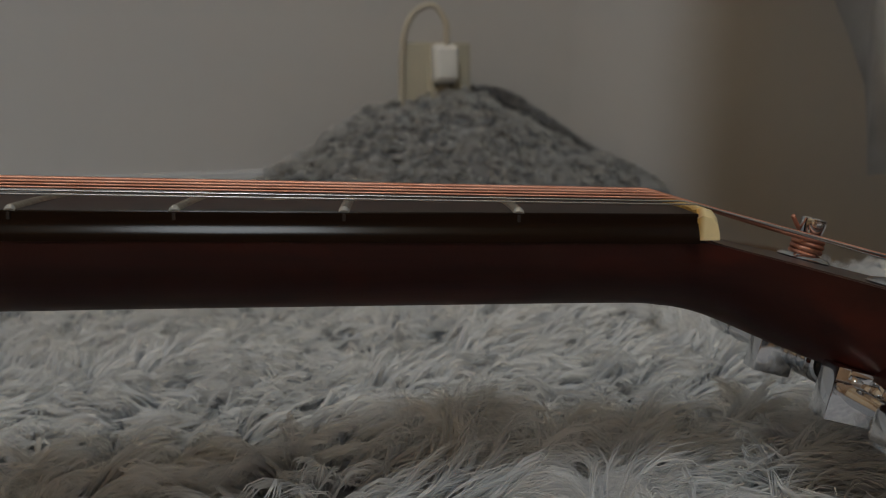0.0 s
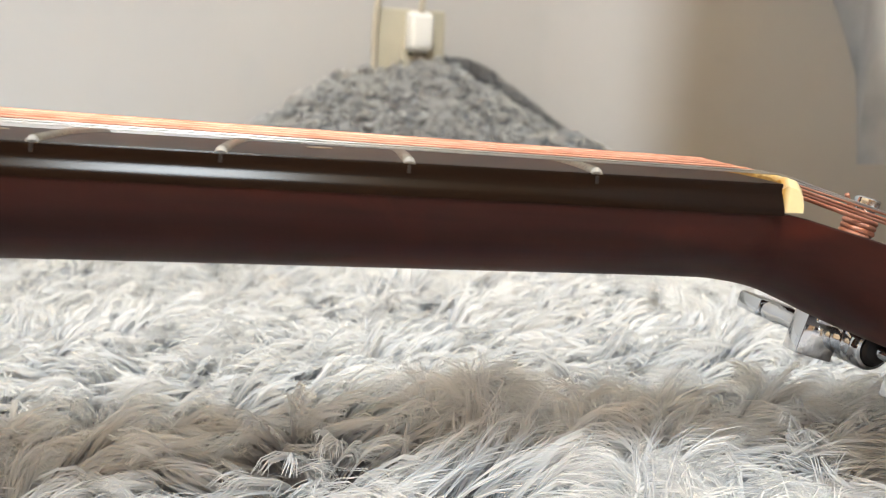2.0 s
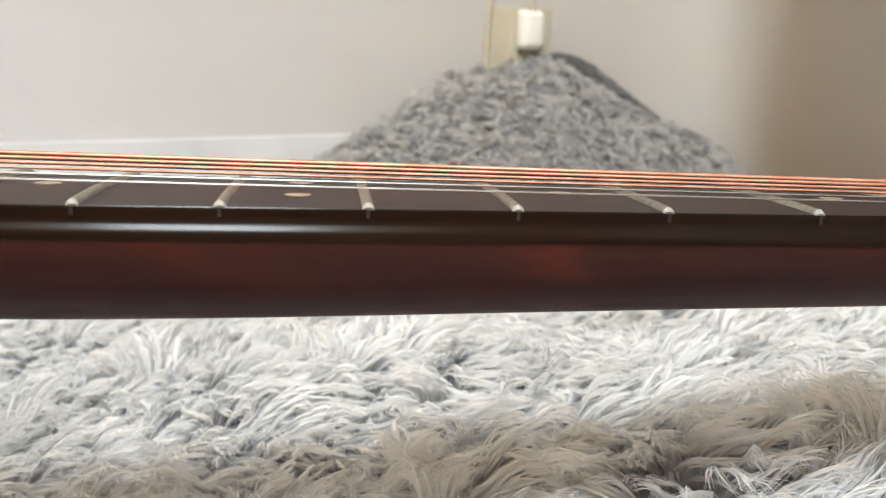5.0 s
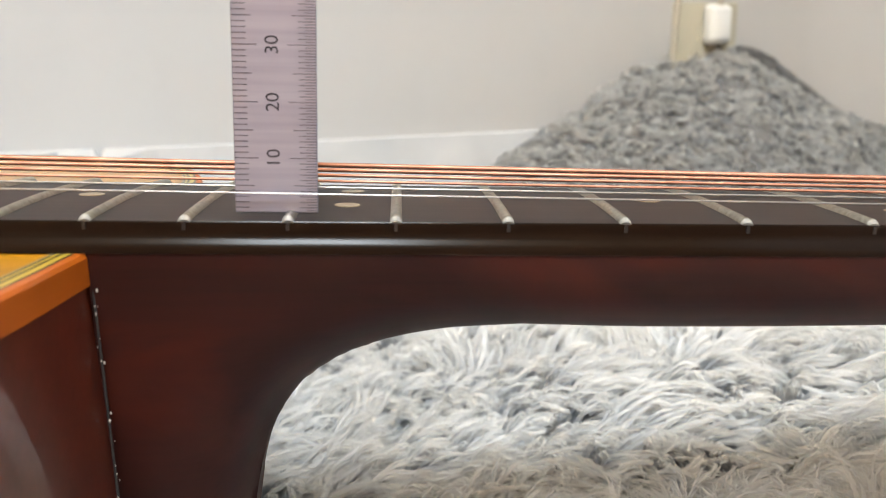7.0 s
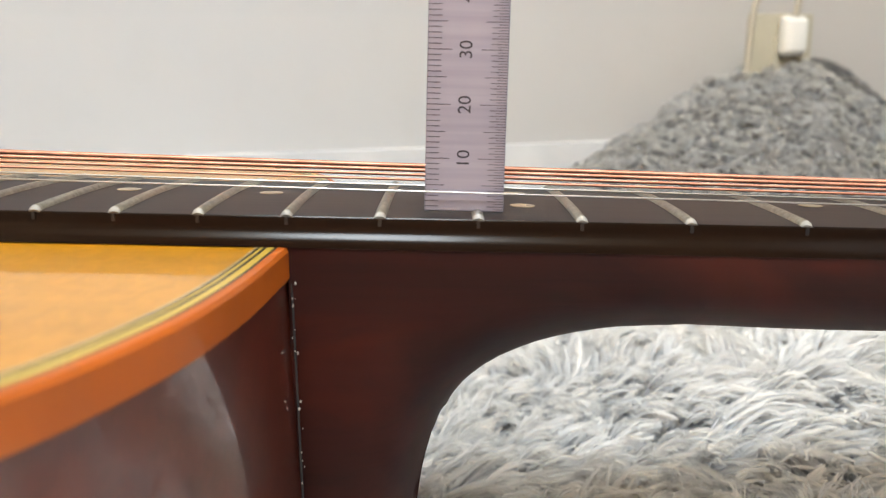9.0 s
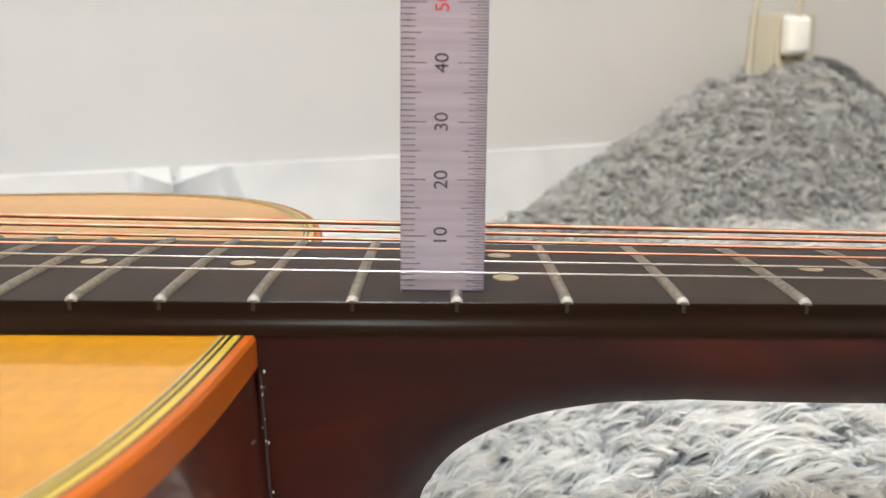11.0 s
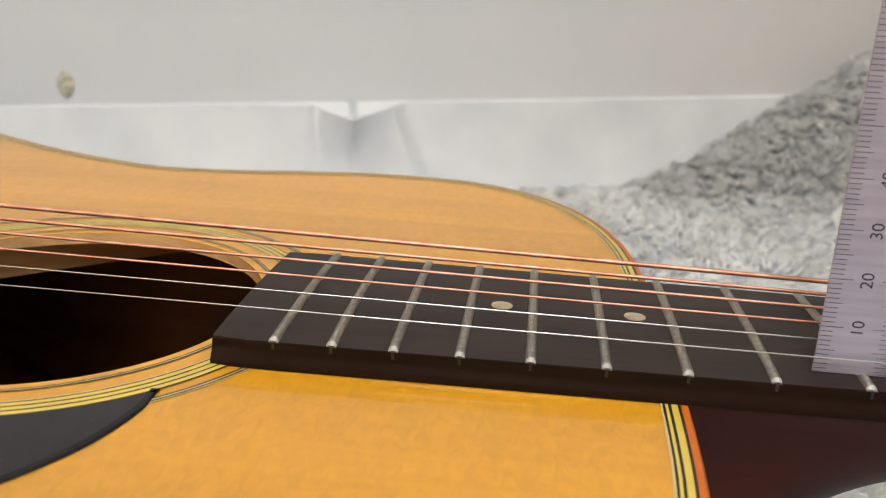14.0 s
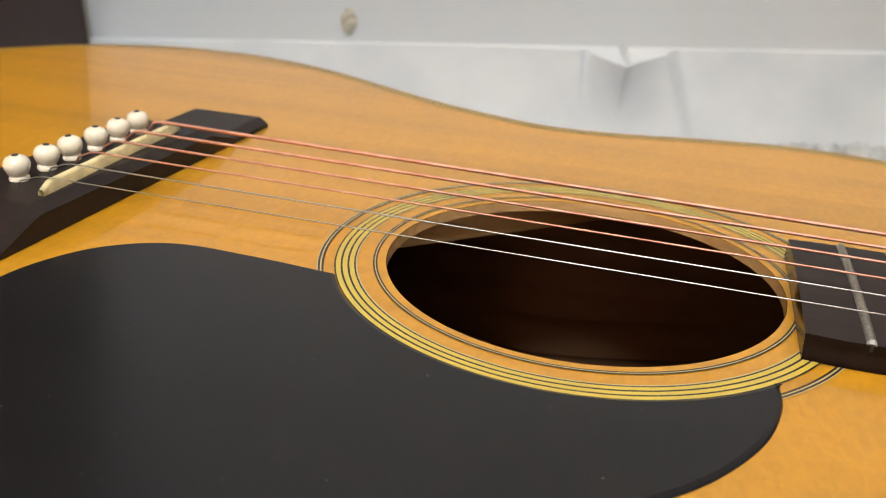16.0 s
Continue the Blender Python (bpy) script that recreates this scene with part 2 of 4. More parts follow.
def from_bm(name, bm, material, smooth=True):
    bmesh.ops.recalc_face_normals(bm, faces=bm.faces)
    me = bpy.data.meshes.new(name)
    bm.to_mesh(me)
    bm.free()
    me.materials.append(material)
    if smooth:
        me.polygons.foreach_set("use_smooth", [True] * len(me.polygons))
        me.set_sharp_from_angle(angle=radians(35))
    return me


def thing(name, label, category, at=None, kind="", group=""):
    ob = new(name)
    ob.empty_display_size = 0.02
    if at is not None:
        ob.matrix_world = at
    return tagged(ob, label, category, group, kind)


def part(name, me, parent, label="", at=None):
    ob = new(name, me)
    ob.parent = parent
    if at is not None:
        ob.matrix_basis = at
    if label:
        ob["label"] = label
    return ob


def box_bm(size, bevel=0.0, segments=2, at=(0, 0, 0)):
    bm = bmesh.new()
    bmesh.ops.create_cube(bm, size=1, matrix=Matrix.Translation(at) @ Matrix.Diagonal((*size, 1)))
    if bevel:
        bmesh.ops.bevel(bm, geom=bm.edges[:], offset=bevel, segments=segments, affect="EDGES", profile=0.5)
    return bm


def lathe(profile, n=20):
    """A closed surface of revolution about z from (radius, z) pairs, first and last on the axis or capped."""
    verts, faces = [], []
    for r, z in profile:
        verts += [(r * math.cos(2 * math.pi * k / n), r * math.sin(2 * math.pi * k / n), z) for k in range(n)]
    for i in range(len(profile) - 1):
        for k in range(n):
            a, b = i * n + k, i * n + (k + 1) % n
            faces.append((a, b, b + n, a + n))
    faces.append(tuple(range(n - 1, -1, -1)))
    last = (len(profile) - 1) * n
    faces.append(tuple(range(last, last + n)))
    return verts, faces


def lathe_mesh(name, profile, material, n=20):
    verts, faces = lathe(profile, n)
    me = mesh_of(name, verts, faces, material)
    me.set_sharp_from_angle(angle=radians(40))
    return me


def tube(points, radius, sides=8):
    """Verts and faces of a tube along points; radius is a number or one for each point."""
    pts = [Vector(p) for p in points]
    radii = radius if isinstance(radius, (list, tuple)) else [radius] * len(pts)
    verts, faces = [], []
    side = None
    for i, p in enumerate(pts):
        d = (pts[min(i + 1, len(pts) - 1)] - pts[max(i - 1, 0)]).normalized()
        if side is None:
            side = d.orthogonal().normalized()
        side = (side - d * side.dot(d)).normalized()
        up = d.cross(side)
        for k in range(sides):
            w = 2 * math.pi * k / sides
            verts.append(p + radii[i] * (math.cos(w) * side + math.sin(w) * up))
    for i in range(len(pts) - 1):
        for k in range(sides):
            a, b = i * sides + k, i * sides + (k + 1) % sides
            faces.append((a, b, b + sides, a + sides))
    faces.append(tuple(range(sides - 1, -1, -1)))
    faces.append(tuple(range((len(pts) - 1) * sides, len(pts) * sides)))
    return verts, faces


def spline(points, per=10):
    """A Catmull-Rom curve through points, as an array."""
    p = np.array(points, float)
    p = np.vstack([2 * p[0] - p[1], p, 2 * p[-1] - p[-2]])
    out = []
    for i in range(1, len(p) - 2):
        for k in range(per):
            t = k / per
            out.append(0.5 * (2 * p[i] + (p[i + 1] - p[i - 1]) * t + (2 * p[i - 1] - 5 * p[i] + 4 * p[i + 1] - p[i + 2]) * t * t
                              + (3 * p[i] - p[i - 1] - 3 * p[i + 1] + p[i + 2]) * t ** 3))
    out.append(p[-2])
    return np.array(out)


def strip(loop_a, loop_b, closed=True):
    """Faces between two equal rows of verts that follow one another."""
    n = len(loop_a)
    verts = list(loop_a) + list(loop_b)
    faces = [(i, (i + 1) % n, n + (i + 1) % n, n + i) for i in range(n if closed else n - 1)]
    return verts, faces


def loft(rows, closed=False):
    """Verts and quads through rows of equal length; closed joins each row's ends."""
    n = len(rows[0])
    verts = [v for row in rows for v in row]
    faces = []
    for i in range(len(rows) - 1):
        for k in range(n if closed else n - 1):
            a, b = i * n + k, i * n + (k + 1) % n
            faces.append((a, b, b + n, a + n))
    return verts, faces


def joined(*pieces):
    verts, faces = [], []
    for v, f in pieces:
        o = len(verts)
        verts += list(v)
        faces += [tuple(k + o for k in face) for face in f]
    return verts, faces


# ---- the room ----
def slab(name, x0, x1, y0, y1, z0, z1, material, label, category):
    """A wall, floor or ceiling as a box in the frame of the wall behind the guitar."""
    bm = box_bm((x1 - x0, y1 - y0, z1 - z0), at=((x0 + x1) / 2, (y0 + y1) / 2, (z0 + z1) / 2))
    ob = new(name, from_bm(name, bm, material, False))
    ob.matrix_world = WALL
    return tagged(ob, label, category, kind="structure")


RX0, RX1, RY0 = -2.7, 0.29, -3.6
slab("wall_north", RX0, RX1, 0.0, 0.1, FLOOR, CEIL, WALLPAPER, "pale off-white papered wall behind the guitar", "wall")
# out of view: its cream is picked to bounce warm light onto the rug
slab("wall_west", RX0 - 0.1, RX0, RY0, 0.1, FLOOR, CEIL, CREAM_PAPER, "unseen side wall, cream to bounce warm light", "wall")
slab("wall_east", RX1, RX1 + 0.1, RY0, 0.1, FLOOR, CEIL, WALLPAPER, "pale papered side wall past the curtain", "wall")
# out of view: brown picked to keep reflections dark and bounce warm light
slab("wall_south", RX0 - 0.1, RX1 + 0.1, RY0 - 0.1, RY0, FLOOR, CEIL, END_WALL_BROWN, "unseen wall at the room's other end, brown to shape reflections and bounce", "wall")
slab("floor", RX0 - 0.1, RX1 + 0.1, RY0 - 0.1, 0.1, FLOOR - 0.1, FLOOR, FLOORING, "brown wooden floor under the shaggy rug", "floor")
# out of view: its warm colour is picked to fill shadows with bounced light
slab("ceiling", RX0 - 0.1, RX1 + 0.1, RY0 - 0.1, 0.1, CEIL, CEIL + 0.1, WARM_CEILING, "unseen plain ceiling, coloured to bounce warm light", "ceiling")


def cove():
    """An added fillet between the two walls that softens the corner's shading."""
    r, rows = 0.16, []
    for z in (FLOOR, CEIL):
        rows.append([(RX1 - r + r * math.sin(a) + 0.0004 - 0.0012 * math.sin(2 * a), -r + r * math.cos(a) + 0.0004 - 0.0012 * math.sin(2 * a), z) for a in np.linspace(0, math.pi / 2, 24)])
    ob = new("corner_fillet", mesh_of("corner_fillet", *loft(rows), WALLPAPER))
    ob.matrix_world = WALL
    tagged(ob, "added round fillet, softens the shading between two walls", "wall corner", kind="structure")


cove()


def skirting():
    """Soft vinyl skirting: its top edge stands off the wall, and it buckles at a joint."""
    rows = []
    mid, left, right = -0.574, -0.607, -0.540
    xs = sorted(set(np.round(np.concatenate([np.linspace(-1.5, 0.08, 100), np.linspace(-0.70, -0.46, 150)]), 4)))
    for x in xs:
        wob = 0.0015 * math.sin(9 * x) + 0.001 * math.sin(31 * x + 1)
        tip = max(0.0, 1 - (mid - x) / (mid - left)) if x < mid else max(0.0, 1 - (x - mid) / (right - mid))
        gap = math.exp(-((x - mid - 0.002) / 0.0022) ** 2)
        top = 0.0570 + 0.0008 * math.sin(5 * x)
        front = top - 0.0005 - 0.0095 * tip
        row = []
        for v in np.linspace(0, 1, 12):
            z = FLOOR + (front - FLOOR) * v
            u = x - 0.030 * (1 - v)
            swell = 0.018 * max(0.0, min((u + 0.69) / 0.15, 1.0)) ** 1.5 if u < right else 0.018 * max(0.0, 1 - (u - right) / 0.012)
            dent = 0.010 * v ** 3 * math.exp(-((x - left - 0.004) / 0.004) ** 2)
            ridge = 0.005 * math.exp(-abs(x - mid) / 0.004) * v ** 2
            out = 0.006 + 0.009 * (1 - v) ** 3 + wob * v + swell * (0.35 + 0.65 * v) + 0.010 * tip * v ** 3 + ridge - dent
            row.append((x, -max(out, 0.001), z))
        row.append((x, row[-1][1] + 0.0008, front + 0.0006))
        row.append((x, -0.0035, top - 0.011 * gap))
        row.append((x, 0.002, top + 0.0004 - 0.011 * gap))
        rows.append(row)
    v, f = loft(rows)
    ob = new("baseboard", mesh_of("baseboard", v, f, VINYL))
    ob.data.set_sharp_from_angle(angle=radians(40))
    ob.matrix_world = WALL
    tagged(ob, "silvery white vinyl baseboard, buckled at a joint", "baseboard", kind="structure")


skirting()


def plaster_chip():
    bm = bmesh.new()
    bmesh.ops.create_icosphere(bm, subdivisions=3, radius=1)
    for v in bm.verts:
        n = noise.noise(v.co * 2.2) * 0.45
        v.co = Vector((v.co.x * 0.0065 * (1 + n), v.co.y * 0.0018, v.co.z * 0.0100 * (1 + n)))
    ob = new("plaster_chip", from_bm("plaster_chip", bm, PUTTY))
    ob.matrix_world = WALL @ pose(-0.806, -0.001, 0.075)
    tagged(ob, "small chipped patch of bare beige plaster on the wall", "plaster patch")


plaster_chip()


def outlet():
    """A socket plate on a box fixed to the wall, with a white plug in it, whose cord loops up and down again."""
    root = thing("wall_outlet", "beige plastic outlet plate on a box on the wall", "outlet", WALL @ pose(-0.0366, 0, 0.121))
    part("mounting_box", from_bm("mounting_box", box_bm((0.020, 0.064, 0.090), 0.003, 3, (0.020, -0.032, 0)), PLATE), root)
    part("cover_plate", from_bm("cover_plate", box_bm((0.068, 0.006, 0.106), 0.0025, 3, (0, -0.0665, 0)), PLATE), root)
    part("socket_face", from_bm("socket_face", box_bm((0.030, 0.003, 0.066), 0.0012, 2, (0.006, -0.0703, 0)), PLATE), root)
    for z in (-0.018, 0.016):
        for x in (-0.001, 0.013):
            part("slot", from_bm("slot", box_bm((0.002, 0.0012, 0.008), at=(x, -0.0717, z)), SLOT, False), root)
    plug = thing("power_plug", "white power plug with a looping cord in the wall outlet", "plug", WALL @ pose(-0.0313, -0.0715, 0.154))
    bm = box_bm((0.025, 0.016, 0.036), 0.005, 4, (0, -0.008, 0))
    for v in bm.verts:
        k = 1 - 0.25 * max(0.0, -v.co.y - 0.006) / 0.018
        v.co.x, v.co.z = v.co.x * k, v.co.z * k
    part("plug_body", from_bm("plug_body", bm, WHITE_PLASTIC), plug)
    path = spline([(0, -0.009, 0.012), (0.001, -0.010, 0.030), (-0.002, -0.009, 0.042), (-0.011, -0.006, 0.052), (-0.026, -0.003, 0.047),
                   (-0.036, -0.001, 0.030), (-0.0395, 0.0, 0.005), (-0.040, 0.001, -0.03), (-0.040, 0.001, -0.09)], 8)
    part("cord", mesh_of("cord", *tube(path, 0.0030, 8), CORD), plug, "beige-white cord")


outlet()


def cabinet():
    root = thing("cabinet", "dark brown wooden cabinet against the wall", "cabinet", WALL @ pose(-1.447, -0.10, FLOOR))
    part("body", from_bm("body", box_bm((0.84, 0.18, 0.9), 0.002, 1, (0, 0, 0.45)), CABINET), root)
    for x in (-0.277, 0.0, 0.277):
        part("door", from_bm("door", box_bm((0.27, 0.016, 0.86), 0.003, 2, (x, -0.098, 0.46)), CABINET), root)


cabinet()


def curtain():
    """Cloth hanging in front of the side wall, its hem clear of the floor."""
    rows = []
    # the edge towards the corner, out of view, is placed to shade the wall
    us = np.linspace(0.28, 1.7, 94)
    for v in np.linspace(0, 1, 26):
        row = []
        for u in us:
            hem = float(np.interp(u, [0.28, 0.36, 0.40, 0.46, 1.7], [0.27, 0.24, 0.19, 0.085, 0.085])) + 0.006 * math.sin(25 * u)
            z = hem + (2.1 - hem) * v
            fold = 1 - 0.5 * v
            x = 0.085 - fold * (0.020 * math.sin(30 * u + 0.7 * math.sin(2 * z)) + 0.009 * math.sin(83 * u + z))
            row.append((x, -0.03 - u, z))
        rows.append(row)
    v, f = loft(rows)
    ob = new("curtain", mesh_of("curtain", v, f, CLOTH))
    m = ob.modifiers.new("thick", "SOLIDIFY")
    m.thickness = 0.004
    ob.matrix_world = WALL
    tagged(ob, "grey cloth curtain hanging in folds along the side wall", "curtain")


curtain()


def ceiling_lamp():
    root = thing("ceiling_lamp", "round white ceiling lamp", "ceiling lamp", Matrix.Translation((LAMP_AT.x, LAMP_AT.y, CEIL)))
    part("base", lathe_mesh("base", [(0.01, -0.001), (0.08, -0.001), (0.08, -0.035), (0.07, -0.04), (0.02, -0.04)], WHITE_PLASTIC, 48), root)
    part("stem", lathe_mesh("stem", [(0.002, -0.041), (0.02, -0.041), (0.02, -0.10), (0.002, -0.10)], WHITE_PLASTIC, 24), root)


ceiling_lamp()


# ---- fur ----
def waves(x, y, seed, size):
    """A smooth field between about -1 and 1, with features of that size in metres."""
    rng = np.random.RandomState(seed)
    out = 0
    for k in range(7):
        a, ph, f = rng.uniform(0, 2 * np.pi), rng.uniform(0, 2 * np.pi), rng.uniform(0.6, 1.6) * 2 * np.pi / size
        out = out + np.sin(f * (x * np.cos(a) + y * np.sin(a)) + ph)
    return out / 3.2


def rug_height(x, y):
    """The height of the rug's fabric, under the pile."""
    near = np.clip(0.0075 + 0.112 * (x + 0.2), -0.012, 0.028)
    far = np.clip(0.006 + 0.05 * (x + 0.1), -0.012, 0.02)
    k = np.clip((y - 0.15) / 0.3, 0, 1)
    step = lambda v, a, b: np.clip((v - a) / (b - a), 0, 1) ** 2
    drop = 0.05 * step(x, 0.06, 0.24) * step(y, 0.22, 0.45)
    return near * (1 - k) + far * k - drop - 0.016 + 0.004 * waves(x, y, 3, 0.22) + 0.0015 * waves(x, y, 4, 0.07)


def fur_mesh(name, material, roots, normals, heading, sweep, length, lie, radius, per, seed, segments=5, fine=4.8):
    """Locks of fur. Each lock has a root, the way it is combed, how it curves, a length and a thickness; its hairs lie round its upper side."""
    rng = np.random.RandomState(seed)
    locks = len(roots)
    ids = np.repeat(np.arange(locks), per)
    n = len(ids)
    d = np.stack([np.cos(heading), np.sin(heading), np.zeros(locks)], 1)
    d -= normals * (d * normals).sum(1, keepdims=True)
    d /= np.linalg.norm(d, axis=1, keepdims=True)
    side = np.cross(normals, d)
    wave, phase = rng.uniform(0.02, 0.11, locks), rng.uniform(0, 6.28, locks)
    root, nrm, d, side = roots[ids], normals[ids], d[ids], side[ids]
    turn = rng.uniform(-0.35, np.pi + 0.35, n)
    out = side * np.cos(turn)[:, None] + nrm * (0.75 * np.sin(turn))[:, None]
    flat = -side * np.sin(turn)[:, None] + nrm * np.cos(turn)[:, None]
    long = length[ids] * rng.uniform(0.78, 1.08, n)
    lean, curve = lie[ids], sweep[ids] + rng.normal(0, 0.07, n)
    wv, ph, rad = wave[ids], phase[ids], radius[ids] * rng.uniform(0.75, 1.2, n)
    stray = rng.normal(0, 1, n) * (rng.uniform(0, 1, n) < 0.12)
    wide = radius[ids] * fine / per
    rows = segments + 1
    verts = np.zeros((n, rows * 2, 3))
    uv_v = np.zeros((n, rows * 2))
    along, across = np.zeros(n), np.zeros(n)
    for r in range(rows):
        s = r / segments
        if r:
            bend = curve * (s - 0.5 / segments) * 1.15 + wv * 5.0 * np.cos(s * 5.2 + ph) + stray * 0.25 * s
            along = along + long * lean * np.cos(bend) / segments
            across = across + long * lean * np.sin(bend) / segments
        up = long * np.sqrt(np.maximum(0, 1 - lean ** 2)) * (1.75 * s - 1.05 * s * s)
        c = root + d * along[:, None] + nrm * up[:, None] + side * across[:, None] + out * (rad * (1 - 0.93 * s ** 1.6))[:, None]
        w = wide * (1 - 0.90 * s ** 2) * 0.5
        verts[:, 2 * r] = c - flat * w[:, None]
        verts[:, 2 * r + 1] = c + flat * w[:, None]
        uv_v[:, 2 * r:2 * r + 2] = s
    quad = np.array([[2 * r, 2 * r + 1, 2 * r + 3, 2 * r + 2] for r in range(segments)])
    loops = (quad.reshape(1, -1) + (np.arange(n) * rows * 2)[:, None]).reshape(-1).astype(np.int32)
    me = bpy.data.meshes.new(name)
    me.vertices.add(n * rows * 2)
    me.vertices.foreach_set("co", verts.reshape(-1).astype(np.float32))
    me.loops.add(len(loops))
    me.loops.foreach_set("vertex_index", loops)
    me.polygons.add(n * segments)
    me.polygons.foreach_set("loop_start", np.arange(0, len(loops), 4, dtype=np.int32))
    me.update(calc_edges=True)
    me.polygons.foreach_set("use_smooth", np.ones(n * segments, bool))
    shade = rng.uniform(0, 1, locks)[ids]
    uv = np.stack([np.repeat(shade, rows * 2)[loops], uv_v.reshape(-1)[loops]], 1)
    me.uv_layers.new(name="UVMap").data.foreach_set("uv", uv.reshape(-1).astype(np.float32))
    me.materials.append(material)
    me.update()
    return me


def rug():
    root = thing("shaggy_rug", "grey and white long-pile shaggy rug on the floor", "rug", kind="stuff")
    xs, ys = np.linspace(-1.25, 0.25, 101), np.linspace(-0.6, 0.90, 91)
    gx, gy = np.meshgrid(xs, ys)
    wall_y = 0.7185 + 0.286 * gx - 0.02
    gy = np.minimum(gy, wall_y)
    z = np.where((gx < -0.40), np.minimum(rug_height(gx, gy), -0.02), rug_height(gx, gy))
    z = np.maximum(z, FLOOR + 0.004)
    rows = [[(gx[j, i], gy[j, i], z[j, i]) for i in range(len(xs))] for j in range(len(ys))]
    part("backing", mesh_of("backing", *loft(rows), BACKING), root, "grey woven rug backing")
    rng = np.random.RandomState(11)

    def patch(name, x0, x1, y0, y1, locks, per, length, radius, seed, material=FUR, segments=4, tangle=0.18):
        cx, cy = rng.uniform(x0, x1, locks), rng.uniform(y0, y1, locks)
        keep = (cy < 0.7185 + 0.286 * cx - 0.03) & ~((cx < -0.405) & (cy < 0.16) & (cy > -0.16))
        keep &= rng.uniform(0, 1, locks) < 1.35 + 0.65 * waves(cx, cy, 26, 0.018)    # the pile parts between tufts
        cx, cy = cx[keep], cy[keep]
        n = len(cx)
        z = np.maximum(rug_height(cx, cy), FLOOR + 0.004) + rng.uniform(0.002, 0.006, n)
        heading = -0.5 + 1.7 * waves(cx, cy, 21, 0.16) + 0.9 * waves(cx, cy, 22, 0.075) + rng.normal(0, tangle, n)
        sweep = 2.2 * waves(cx, cy, 24, 0.050) + 1.2 * waves(cx, cy, 25, 0.020) + rng.normal(0, 0.22, n)
        ln = length * rng.uniform(0.75, 1.25, n) * (1 + 0.25 * waves(cx, cy, 9, 0.12))
        lie = np.clip(0.82 + 0.20 * waves(cx, cy, 23, 0.028) + rng.normal(0, 0.05, n), 0.45, 0.98)
        normals = np.tile((0.0, 0.0, 1.0), (n, 1))
        rad = radius * rng.uniform(0.55, 1.3, n) * np.clip(0.45 + cy / 0.16, 0.45, 1.0)
        me = fur_mesh(name, material, np.stack([cx, cy, z], 1), normals, heading, sweep, ln, lie, rad, per, seed, segments)
        part(name, me, root, "long grey and white pile")["kind"] = "stuff"

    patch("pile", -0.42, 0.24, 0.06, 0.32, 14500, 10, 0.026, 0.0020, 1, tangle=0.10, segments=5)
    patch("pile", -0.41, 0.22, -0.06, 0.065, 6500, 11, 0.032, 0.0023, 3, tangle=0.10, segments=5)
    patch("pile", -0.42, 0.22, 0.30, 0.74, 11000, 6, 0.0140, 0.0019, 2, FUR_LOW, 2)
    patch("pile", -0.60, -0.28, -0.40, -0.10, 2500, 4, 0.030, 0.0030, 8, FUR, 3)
    return root


rug()

MOUND_X = [-0.31, -0.285, -0.244, -0.20, -0.166, -0.112, -0.058, -0.026, 0.0, 0.02, 0.05, 0.066, 0.10, 0.134, 0.17, 0.20, 0.233, 0.25]
MOUND_Z = [-0.03, -0.012, 0.011, 0.040, 0.061, 0.089, 0.115, 0.127, 0.133, 0.127, 0.111, 0.101, 0.079, 0.063, 0.055, 0.037, 0.002, -0.03]


def mound_height(x, y, back=False):
    """The heap of plush: it climbs from its front foot to a ridge in front of the wall."""
    crest = np.interp(x - (0.012 if back else 0), MOUND_X, MOUND_Z) + (0.010 if back else 0)
    ridge = 0.665 + 0.26 * x
    foot = 0.545 + 0.12 * (x + 0.1) + 0.03 * np.clip(-(x + 0.1) / 0.2, 0, 1)
    k = np.clip((y - foot) / np.maximum(ridge - foot, 0.02), 0, 1)
    climb = np.sin(k * np.pi / 2) ** 0.62
    fall = np.clip((y - ridge) / 0.03, 0, 1)
    base = -0.028
    return base + (crest - base) * climb * (1 - 0.55 * fall ** 2) + (0.004 * waves(x, y, 31, 0.10) + 0.0012 * waves(x, y + 0.6 * crest * climb, 32, 0.020)) * climb


